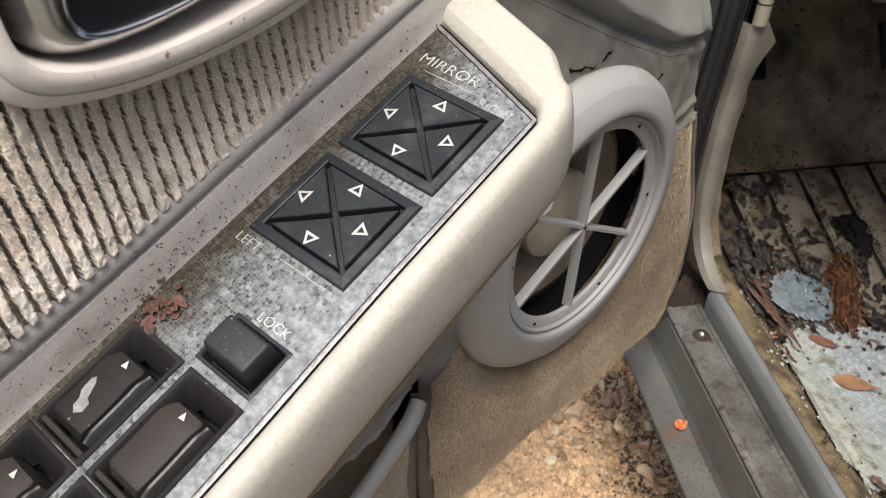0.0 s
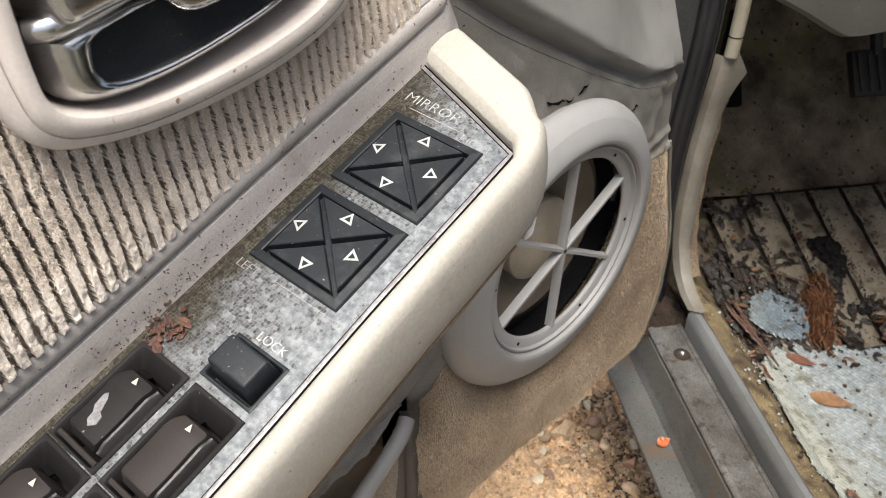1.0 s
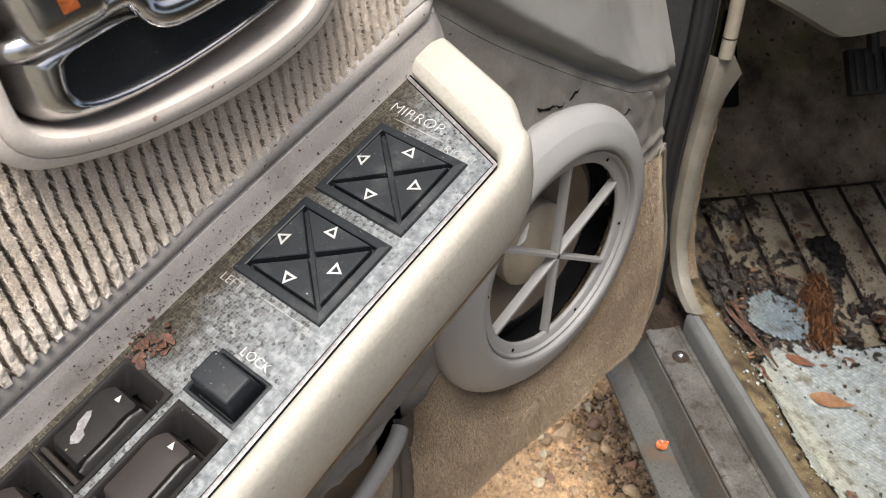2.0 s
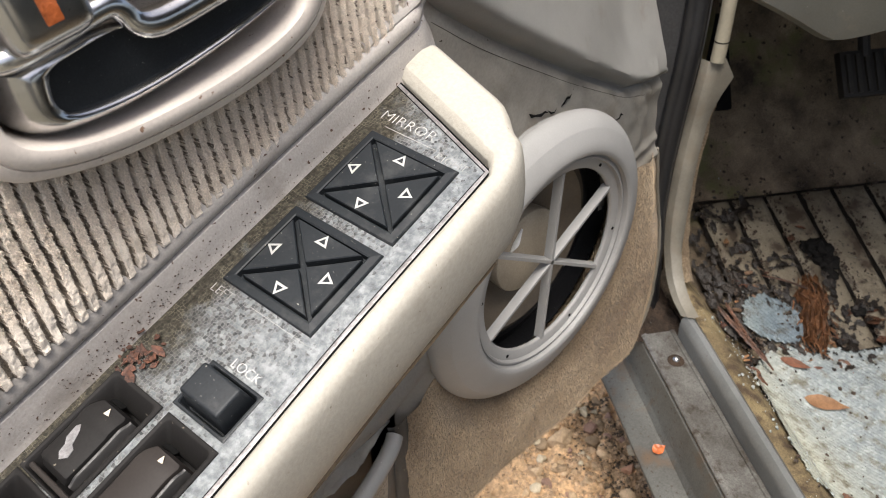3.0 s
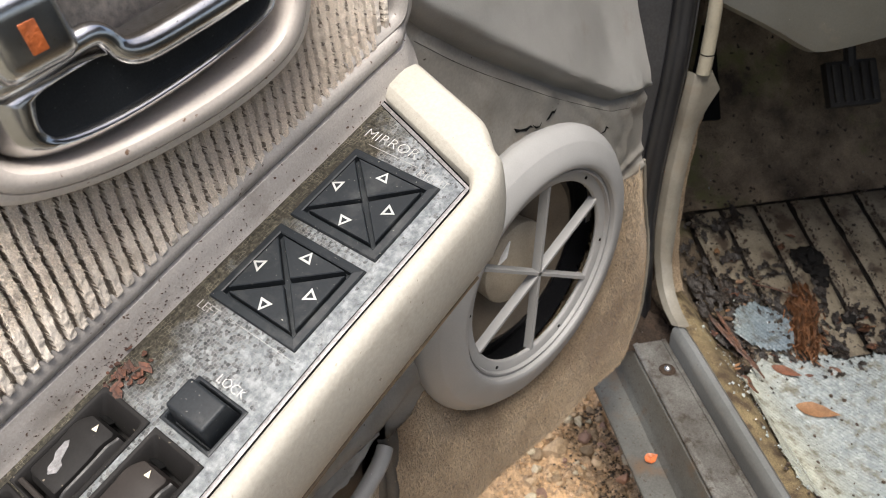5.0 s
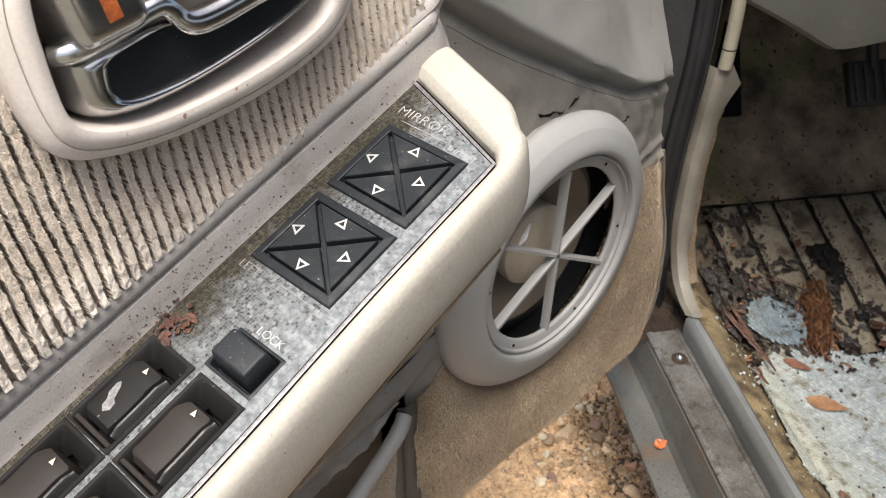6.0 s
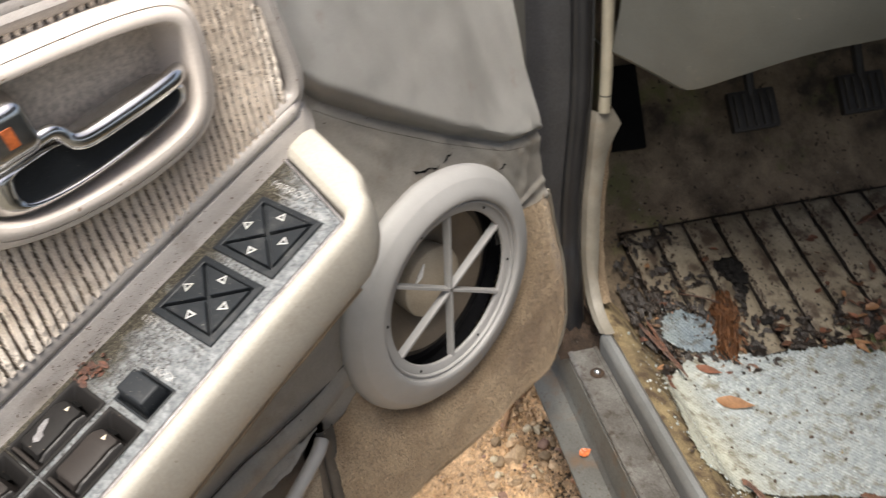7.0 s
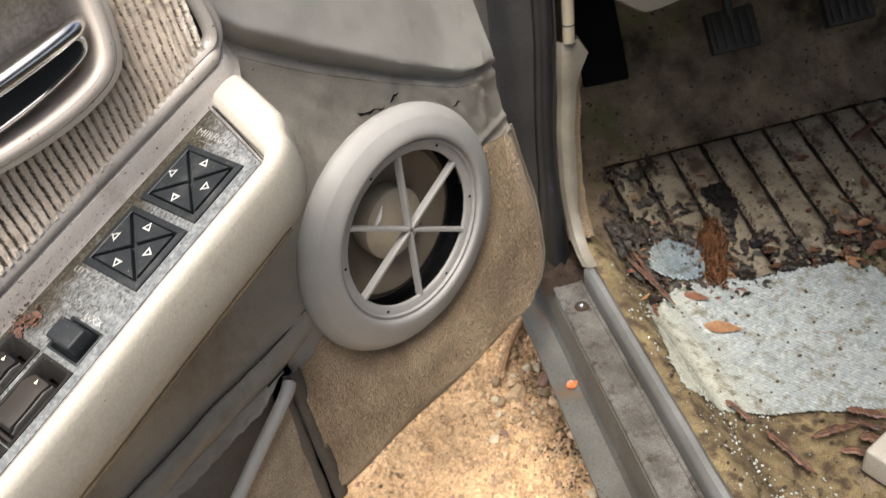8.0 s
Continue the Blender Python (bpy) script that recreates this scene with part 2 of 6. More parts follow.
M["moss"] = surface("mossy_carpet", (0.235, 0.182, 0.098), (0.115, 0.086, 0.048), stain=(0.055, 0.038, 0.024), stain_cut=(0.47, 0.62), stain_scale=45, rough=(0.75, 1.0), broad=22, fine=900, relief=0.0012, fine_mix=0.5, spec=0.25, specks=((0.6, 0.62, 0.58), 260, 0.74))
M["floor"] = surface("wet_floor_carpet", (0.25, 0.19, 0.125), (0.040, 0.029, 0.019), stain=(0.105, 0.11, 0.04), stain_cut=(0.55, 0.68), stain_scale=8, rough=(0.6, 0.95), broad=12, fine=800, relief=0.001, fine_mix=0.5, spec=0.3, specks=((0.03, 0.022, 0.015), 120, 0.66))
M["mat"] = surface("grey_rubber_mat", (0.25, 0.216, 0.155), (0.135, 0.11, 0.076), stain=(0.055, 0.038, 0.025), stain_cut=(0.49, 0.63), stain_scale=34, rough=(0.35, 0.7), broad=16, fine=600, relief=0.0003, fine_mix=0.25, specks=((0.03, 0.022, 0.016), 170, 0.64))
M["dash"] = surface("grey_dash_plastic", (0.115, 0.118, 0.104), (0.09, 0.092, 0.08), stain=(0.17, 0.15, 0.12), stain_cut=(0.62, 0.85), rough=(0.45, 0.6), fine=700, relief=0.0002, fine_mix=0.1, specks=((0.45, 0.45, 0.42), 330, 0.765))
M["pedal"] = surface("pedal_rubber", (0.024, 0.020, 0.016), (0.015, 0.013, 0.011), rough=(0.5, 0.8), fine_mix=0.3)
M["pedalrib"] = surface("worn_pedal_rib", (0.038, 0.033, 0.026), (0.018, 0.015, 0.012), rough=(0.5, 0.8), broad=60, fine_mix=0.3)
M["paint"] = surface("faded_car_paint", (0.30, 0.30, 0.29), (0.24, 0.24, 0.23), rough=(0.3, 0.5))
M["ground"] = surface("orange_clay", (0.76, 0.52, 0.30), (0.58, 0.385, 0.215), stain=(0.30, 0.205, 0.12), stain_cut=(0.54, 0.70), stain_scale=22, rough=(0.9, 1.0), broad=9, fine=200, relief=0.0045, fine_mix=0.4, spec=0.15, specks=((0.27, 0.185, 0.115), 110, 0.68), far=(0.15, 0.14, 0.11))
M["stone"] = surface("pebble", (0.52, 0.375, 0.23), (0.36, 0.255, 0.15), rough=(0.75, 0.95), broad=1.3, fine=9, relief=0.00012, fine_mix=0.25, vary=0.45, spec=0.3)
M["palestone"] = surface("pale_pebble", (0.62, 0.53, 0.37), (0.46, 0.38, 0.25), rough=(0.75, 0.95), broad=1.3, fine=9, relief=0.00012, fine_mix=0.2, vary=0.15)
M["peachstone"] = surface("peach_pebble", (0.62, 0.34, 0.20), (0.50, 0.27, 0.16), rough=(0.6, 0.8), broad=1.3, fine=9, relief=0.00012, fine_mix=0.2)
M["redstone"] = surface("pink_brown_pebble", (0.38, 0.235, 0.17), (0.28, 0.175, 0.125), rough=(0.75, 0.95), broad=1.3, fine=9, relief=0.00012, fine_mix=0.2, vary=0.3)
M["leaf"] = surface("dead_leaf", (0.27, 0.145, 0.07), (0.17, 0.085, 0.04), stain=(0.12, 0.055, 0.025), stain_cut=(0.56, 0.75), stain_scale=90, rough=(0.45, 0.65), broad=60, fine=700, fine_mix=0.3, vary=0.3)
M["rotten"] = surface("rotten_leaf", (0.165, 0.066, 0.036), (0.085, 0.038, 0.022), rough=(0.5, 0.8), broad=50, fine=600, fine_mix=0.4, vary=0.4)
M["bark"] = surface("bark_flake", (0.115, 0.045, 0.026), (0.055, 0.024, 0.015), rough=(0.6, 0.85), broad=300, fine=900, relief=0.0003, fine_mix=0.5, vary=0.45)
M["barkstrip"] = surface("wet_bark", (0.16, 0.072, 0.04), (0.06, 0.028, 0.017), stain=(0.035, 0.02, 0.013), stain_cut=(0.5, 0.65), stain_scale=120, rough=(0.35, 0.7), broad=150, fine=900, relief=0.0004, fine_mix=0.5, vary=0.35)
M["glow"] = surface("wet_orange_leaf", (0.50, 0.13, 0.04), (0.22, 0.06, 0.02), rough=(0.15, 0.3), broad=120, fine=700, fine_mix=0.2)
M["stickwood"] = surface("dry_stick_wood", (0.34, 0.20, 0.105), (0.20, 0.115, 0.06), rough=(0.6, 0.8), broad=90, fine=500, fine_mix=0.3, stretch=(1, 1, 1))
M["pile"] = surface("carpet_pile", (0.395, 0.306, 0.208), (0.29, 0.218, 0.145), stain=(0.18, 0.128, 0.084), stain_cut=(0.50, 0.72), stain_scale=11, rough=(0.9, 1.0), broad=18, fine=520, fine_mix=0.2, spec=0.0, isle=0.12)
M["twig"] = surface("twig", (0.19, 0.11, 0.06), (0.11, 0.065, 0.04), rough=(0.6, 0.8), broad=60, vary=0.3)
M["algae"] = surface("green_algae", (0.105, 0.115, 0.035), (0.045, 0.055, 0.018), stain=(0.03, 0.024, 0.014), stain_cut=(0.5, 0.62), stain_scale=40, rough=(0.3, 0.7), broad=20, fine=600, relief=0.001, fine_mix=0.5)
M["mud"] = surface("dark_mud", (0.022, 0.015, 0.010), (0.010, 0.007, 0.005), spec=0.5, rough=(0.2, 0.8), broad=60, fine=400, relief=0.0015, fine_mix=0.5)
M["fibre"] = surface("rust_fibre", (0.20, 0.085, 0.033), (0.10, 0.045, 0.02), rough=(0.5, 0.8), broad=80, fine=500, fine_mix=0.4, vary=0.35)
M["crumb"] = surface("dark_crumb", (0.075, 0.048, 0.03), (0.03, 0.02, 0.013), rough=(0.6, 0.9), broad=80, fine=400, fine_mix=0.4)
M["darksoil"] = surface("damp_soil", (0.12, 0.088, 0.058), (0.055, 0.040, 0.027), rough=(0.9, 1.0), broad=60, fine=400, fine_mix=0.4, isle=0.5)
M["soil"] = surface("clay_soil", (0.50, 0.345, 0.205), (0.34, 0.235, 0.14), rough=(0.9, 1.0), broad=60, fine=400, fine_mix=0.4, isle=0.5)
M["chip"] = surface("glass_chip", (0.80, 0.84, 0.81), (0.62, 0.68, 0.65), rough=(0.05, 0.15), fine_mix=0.1, spec=0.8)
M["chip"].node_tree.nodes["Principled BSDF"].inputs["Transmission Weight"].default_value = 0.6
M["soot"] = surface("black_debris", (0.012, 0.011, 0.010), (0.007, 0.0065, 0.006), rough=(0.75, 0.95), spec=0.15, fine_mix=0.4, vary=0.3)


def plate_material():
    """Cracked silver film: small angular flakes, worn brown and dull towards the door side."""
    m = bpy.data.materials.new("cracked_silver_film")
    m.use_nodes = True
    nt = m.node_tree
    bsdf = nt.nodes["Principled BSDF"]
    tc = nt.nodes.new("ShaderNodeTexCoord")
    axes = nt.nodes.new("ShaderNodeCombineXYZ")
    across = None
    for way, slot in ((ARM_A, 0), (ARM_B, 1), (ARM_N, 2)):
        dot = nt.nodes.new("ShaderNodeVectorMath")
        dot.operation = "DOT_PRODUCT"
        dot.inputs[1].default_value = way
        nt.links.new(tc.outputs["Object"], dot.inputs[0])
        less = nt.nodes.new("ShaderNodeMath")
        less.operation = "SUBTRACT"
        less.inputs[1].default_value = ARM_O.dot(way)
        nt.links.new(dot.outputs["Value"], less.inputs[0])
        nt.links.new(less.outputs[0], axes.inputs[slot])
        across = less.outputs[0] if slot == 1 else across
    at = axes.outputs[0]
    warp = node(nt, "TexNoise", Scale=240.0, Detail=2.0)
    nt.links.new(at, warp.inputs["Vector"])
    shift = nt.nodes.new("ShaderNodeVectorMath")
    shift.operation = "MULTIPLY_ADD"
    shift.inputs[1].default_value = (0.0011, 0.0011, 0.0)
    nt.links.new(warp.outputs["Color"], shift.inputs[0])
    nt.links.new(at, shift.inputs[2])
    cells = node(nt, "TexVoronoi", Scale=680.0, Randomness=0.62)
    edge = node(nt, "TexVoronoi", Scale=680.0, Randomness=0.62)
    edge.feature = "DISTANCE_TO_EDGE"
    for v in (cells, edge):
        v.voronoi_dimensions = "2D"
        nt.links.new(shift.outputs[0], v.inputs["Vector"])
    pick = nt.nodes.new("ShaderNodeSeparateColor")
    nt.links.new(cells.outputs["Color"], pick.inputs[0])

    def sum_of(a, ka, b):
        m2 = nt.nodes.new("ShaderNodeMath")
        m2.operation = "MULTIPLY_ADD"
        m2.inputs[1].default_value = ka
        nt.links.new(a, m2.inputs[0])
        nt.links.new(b, m2.inputs[2])
        return m2.outputs[0]
    # how far the film is gone: clusters of cells, more of them towards the door
    cluster = sum_of(across, -6.0, grain(nt, at, 85, 6, 0.8))
    gone = ramp(nt, sum_of(pick.outputs[0], 0.34, cluster), [(0.63, (0, 0, 0)), (0.73, (1, 1, 1))])
    silver = ramp(nt, sum_of(pick.outputs[1], 0.12, grain(nt, at, 210, 6, 0.7)), [(0.36, (0.20, 0.22, 0.232)), (0.54, (0.345, 0.372, 0.388)), (0.72, (0.56, 0.588, 0.60))])
    bare = ramp(nt, sum_of(pick.outputs[2], 0.4, grain(nt, at, 420, 4, 0.6)), [(0.45, (0.09, 0.096, 0.10)), (0.65, (0.165, 0.17, 0.175)), (0.9, (0.29, 0.295, 0.295))])
    col = mixed(nt, gone, silver, bare)
    cracks = ramp(nt, edge.outputs["Distance"], [(0.015, (1, 1, 1)), (0.075, (0, 0, 0))])
    lined = ramp(nt, cluster, [(0.34, (0.06, 0.06, 0.06)), (0.52, (0.9, 0.9, 0.9))])
    col = mixed(nt, mixed(nt, 1.0, cracks, lined, "MULTIPLY"), col, (0.52, 0.525, 0.51))
    worn = ramp(nt, sum_of(across, -15.0, grain(nt, at, 38, 6, 0.7)), [(0.66, (0, 0, 0)), (0.86, (1, 1, 1))])
    brown = ramp(nt, sum_of(pick.outputs[1], 0.25, grain(nt, at, 480, 4, 0.65)), [(0.42, (0.030, 0.027, 0.021)), (0.66, (0.075, 0.067, 0.050)), (0.82, (0.15, 0.135, 0.10)), (0.95, (0.34, 0.31, 0.25))])
    brown = mixed(nt, mixed(nt, 1.0, cracks, ramp(nt, grain(nt, at, 120, 5, 0.7), [(0.45, (0.1,) * 3), (0.65, (0.9,) * 3)]), "MULTIPLY"), brown, (0.44, 0.40, 0.30))
    col = mixed(nt, worn, col, brown)
    nt.links.new(col, bsdf.inputs["Base Color"])
    nt.links.new(ramp(nt, worn, [(0, (0.45,) * 3), (1, (0.1,) * 3)]), bsdf.inputs["Metallic"])
    nt.links.new(ramp(nt, pick.outputs[2], [(0, (0.32,) * 3), (1, (0.52,) * 3)]), bsdf.inputs["Roughness"])
    nt.links.new(bump(nt, grain(nt, at, 260, 4, 0.6), 0.15, 0.0003), bsdf.inputs["Normal"])
    return m


def crazed_glass(name, tone):
    """Laminated safety glass broken into small grains, milky from its cracks."""
    m = bpy.data.materials.new(name)
    m.use_nodes = True
    nt = m.node_tree
    bsdf = nt.nodes["Principled BSDF"]
    at = place(nt)
    cells = node(nt, "TexVoronoi", Scale=270.0)
    edge = node(nt, "TexVoronoi", Scale=270.0)
    edge.feature = "DISTANCE_TO_EDGE"
    for v in (cells, edge):
        nt.links.new(at, v.inputs["Vector"])
    col = ramp(nt, cells.outputs["Color"], [(0.1, (0.28, 0.315, 0.325)), (0.6, (0.36, 0.40, 0.40)), (0.95, (0.46, 0.495, 0.485))])
    isl = nt.nodes.new("ShaderNodeNewGeometry")
    col = mixed(nt, 1.0, col, ramp(nt, isl.outputs["Random Per Island"], [(0, (0.90, 0.905, 0.91)), (1, (1.06, 1.06, 1.055))]), "MULTIPLY")
    # lighter and creamier towards the sill, bluish beyond
    inward = nt.nodes.new("ShaderNodeVectorMath")
    inward.operation = "DOT_PRODUCT"
    inward.inputs[1].default_value = CAR_L
    nt.links.new(at, inward.inputs[0])
    away = nt.nodes.new("ShaderNodeMath")
    away.operation = "MULTIPLY_ADD"
    away.inputs[1].default_value = -6.0
    nt.links.new(inward.outputs["Value"], away.inputs[0])
    lift = nt.nodes.new("ShaderNodeMath")
    lift.inputs[1].default_value = 3.03
    nt.links.new(grain(nt, at, 9, 4), lift.inputs[0])
    nt.links.new(lift.outputs[0], away.inputs[2])
    col = mixed(nt, ramp(nt, away.outputs[0], [(0.35, (0, 0, 0)), (0.95, (0.8, 0.8, 0.8))]), col, (0.49, 0.49, 0.39))
    line = ramp(nt, edge.outputs["Distance"], [(0.02, (1, 1, 1)), (0.10, (0, 0, 0))])
    col = mixed(nt, mixed(nt, 1.0, line, (0.22, 0.22, 0.22), "MULTIPLY"), col, (0.30, 0.35, 0.32))
    dirt = grain(nt, at, 60, 5, 0.6)
    col = mixed(nt, ramp(nt, dirt, [(0.52, (0, 0, 0)), (0.70, (1, 1, 1))]), col, (0.19, 0.17, 0.125))
    spots = grain(nt, at, 210, 2)
    col = mixed(nt, ramp(nt, spots, [(0.73, (0, 0, 0)), (0.76, (1, 1, 1))]), col, (0.06, 0.05, 0.04))
    col = mixed(nt, 1.0, col, tone, "MULTIPLY")
    nt.links.new(col, bsdf.inputs["Base Color"])
    bsdf.inputs["Roughness"].default_value = 0.24
    bsdf.inputs["Transmission Weight"].default_value = 0.2
    n1 = bump(nt, cells.outputs["Distance"], 0.5, 0.0009)
    nt.links.new(bump(nt, grain(nt, at, 420, 3), 0.5, 0.0005, n1), bsdf.inputs["Normal"])
    return m


M["plate"] = plate_material()
M["glass"] = crazed_glass("crazed_glass", (1, 1, 1))
M["blueglass"] = crazed_glass("bluish_crazed_glass", (0.52, 0.58, 0.66))


# ---------------------------------------------------------------- building helpers
def mesh_of(name, bm, mat, smooth=True):
    bmesh.ops.recalc_face_normals(bm, faces=bm.faces)
    me = bpy.data.meshes.new(name)
    bm.to_mesh(me)
    bm.free()
    if mat is not None:
        me.materials.append(mat)
    me.polygons.foreach_set("use_smooth", [smooth] * len(me.polygons))
    if smooth:
        me.set_sharp_from_angle(angle=radians(38))
    return me


def part(name, bm, mat, parent=None, label="", smooth=True):
    ob = new(name, mesh_of(name, bm, mat, smooth))
    if parent is not None:
        ob.parent = parent
        if parent.type == "EMPTY":
            ob.matrix_parent_inverse = parent.matrix_basis.inverted()
    return tagged(ob, label)


def thing(name, at, label, category, group="", kind=""):
    ob = new(name)
    ob.matrix_basis = Matrix.Translation(at)
    ob.empty_display_size = 0.02
    return tagged(ob, label, category, group, kind)


def lerp(a, b, t):
    return a + (b - a) * t


def table(pairs, x):
    """A smooth value from pairs of (place, value)."""
    if x <= pairs[0][0]:
        return pairs[0][1]
    for (x0, y0), (x1, y1) in zip(pairs, pairs[1:]):
        if x <= x1:
            return lerp(y0, y1, (x - x0) / (x1 - x0))
    return pairs[-1][1]


def step(a, b, x):
    t = min(1, max(0, (x - a) / (b - a)))
    return t * t * (3 - 2 * t)


def wob(x, y, z, scale, amount):
    return noise.noise(Vector((x * scale, y * scale, z * scale))) * amount


def sheet(bm, nu, nv, fn, keep=None, thick=0.0):
    """A grid of nu x nv cells; fn(u, v) gives a place for u, v from 0 to 1; thick gives it a back."""
    vs = [[bm.verts.new(fn(i / nu, j / nv)) for j in range(nv + 1)] for i in range(nu + 1)]
    faces = []
    for i in range(nu):
        for j in range(nv):
            if keep is None or keep((i + 0.5) / nu, (j + 0.5) / nv):
                faces.append(bm.faces.new((vs[i][j], vs[i + 1][j], vs[i + 1][j + 1], vs[i][j + 1])))
    loose = [v for v in bm.verts if not v.link_faces]
    for v in loose:
        bm.verts.remove(v)
    if thick:
        bmesh.ops.solidify(bm, geom=faces, thickness=thick)
    return bm


def loft(bm, rings, closed=True, caps=False):
    """Joins rings of equal counts by quads."""
    rows = [[bm.verts.new(p) for p in r] for r in rings]
    n = len(rows[0])
    for a, b in zip(rows, rows[1:]):
        for k in range(n if closed else n - 1):
            bm.faces.new((a[k], a[(k + 1) % n], b[(k + 1) % n], b[k]))
    if caps:
        bm.faces.new(rows[0][::-1])
        bm.faces.new(rows[-1])
    return rows


def tube(bm, path, radius, seg=10, flat=1.0, up=Vector((0, 0, 1))):
    """A round bar along path; radius is a number or a function of 0..1."""
    path = [Vector(p) for p in path]
    rings = []
    for k, p in enumerate(path):
        d = (path[min(k + 1, len(path) - 1)] - path[max(k - 1, 0)]).normalized()
        side = d.cross(up)
        side = side.normalized() if side.length > 1e-4 else Vector((1, 0, 0))
        top = side.cross(d)
        r = radius(k / (len(path) - 1)) if callable(radius) else radius
        rings.append([p + side * r * math.cos(t) + top * r * flat * math.sin(t) for t in (2 * math.pi * s / seg for s in range(seg))])
    loft(bm, rings, True, True)


def smooth_path(points, rounds=2, closed=False):
    """Corner cutting."""
    pts = [Vector(p) for p in points]
    for _ in range(rounds):
        out = [] if closed else [pts[0]]
        n = len(pts)
        for k in range(n if closed else n - 1):
            a, b = pts[k], pts[(k + 1) % n]
            out += [a.lerp(b, 0.25), a.lerp(b, 0.75)]
        if not closed:
            out.append(pts[-1])
        pts = out
    return pts


def rbox(bm, m, size, bevel=0.001, seg=2, taper=(1, 1)):
    """A bevelled box at the pose m; its top is narrowed by taper."""
    made = bmesh.ops.create_cube(bm, size=1.0)["verts"]
    for v in made:
        k = taper if v.co.z > 0 else (1, 1)
        v.co = Vector((v.co.x * size[0] * k[0], v.co.y * size[1] * k[1], v.co.z * size[2]))
    edges = {e for v in made for e in v.link_edges}
    if bevel:
        out = bmesh.ops.bevel(bm, geom=list(edges), offset=bevel, segments=seg, profile=0.6, affect="EDGES", clamp_overlap=True)
        made = list({v for f in out["faces"] for v in f.verts} | {v for v in made if v.is_valid})
    bmesh.ops.transform(bm, matrix=m, verts=made)


def prism(bm, outline, lo, hi, place_fn):
    """A solid between two heights from a flat outline; place_fn(a, b, h) gives the world place."""
    loft(bm, [[place_fn(a, b, lo) for a, b in outline], [place_fn(a, b, hi) for a, b in outline]], True, True)


# ---------------------------------------------------------------- ground
def ground_z(x, y):
    lumps = max(0, noise.noise(Vector((x * 42, y * 42, 5)))) * 0.014 + max(0, noise.noise(Vector((x * 95, y * 95, 2)))) * 0.009
    return wob(x, y, 0, 6, 0.012) + wob(x, y, 3, 24, 0.007) + lumps * (0.7 + 1.2 * step(0.05, -0.05, abs(world_to_car(x, y)[1] + 0.03) - 0.07)) + wob(x, y, 11, 210, 0.0022) - 0.008


def world_to_car(x, y):
    d = Vector((x, y, 0)) - CAR_O
    return d.dot(CAR_F), d.dot(CAR_L)


def build_ground():
    bm = bmesh.new()

    def fn(u, v):
        x, y = lerp(-0.80, 0.12, u), lerp(0.08, 1.0, v)
        return Vector((x, y, ground_z(x, y)))
    sheet(bm, 340, 340, fn)
    ring = [e for e in bm.edges if e.is_boundary]
    for reach in (0.9, 3.0, 30.0, 400.0):
        grown = bmesh.ops.extrude_edge_only(bm, edges=ring)["geom"]
        for v in (g for g in grown if isinstance(g, bmesh.types.BMVert)):
            d = Vector((v.co.x + 0.34, v.co.y - 0.54, 0)).normalized()
            v.co = Vector((d.x * reach - 0.34, d.y * reach + 0.54, wob(d.x * reach, d.y * reach, 0, 0.7, 0.03) if reach < 10 else -0.02))
        ring = [e for e in grown if isinstance(e, bmesh.types.BMEdge) and e.is_boundary]
    tagged(part("ground", bm, M["ground"]), "sandy orange clay ground with gravel and grit", "ground", kind="structure")


build_ground()


# ---------------------------------------------------------------- the car's side: sill, post, floor, dash
body = thing("wrecked_car", car(0, 0, 0.1), "derelict car body with grimy sill and rotting wet footwell", "car")


def run(f0, f1, n, profile, bm, wav=0.0):
    """Sweeps a cross-section of (inward, height) along the sill."""
    rings = []
    for k in range(n + 1):
        f = lerp(f0, f1, k / n)
        rings.append([car(f, l + wob(f, l, z, 30, wav), z + wob(f, l, z + 5, 30, wav)) for l, z in profile])
    loft(bm, rings, False)


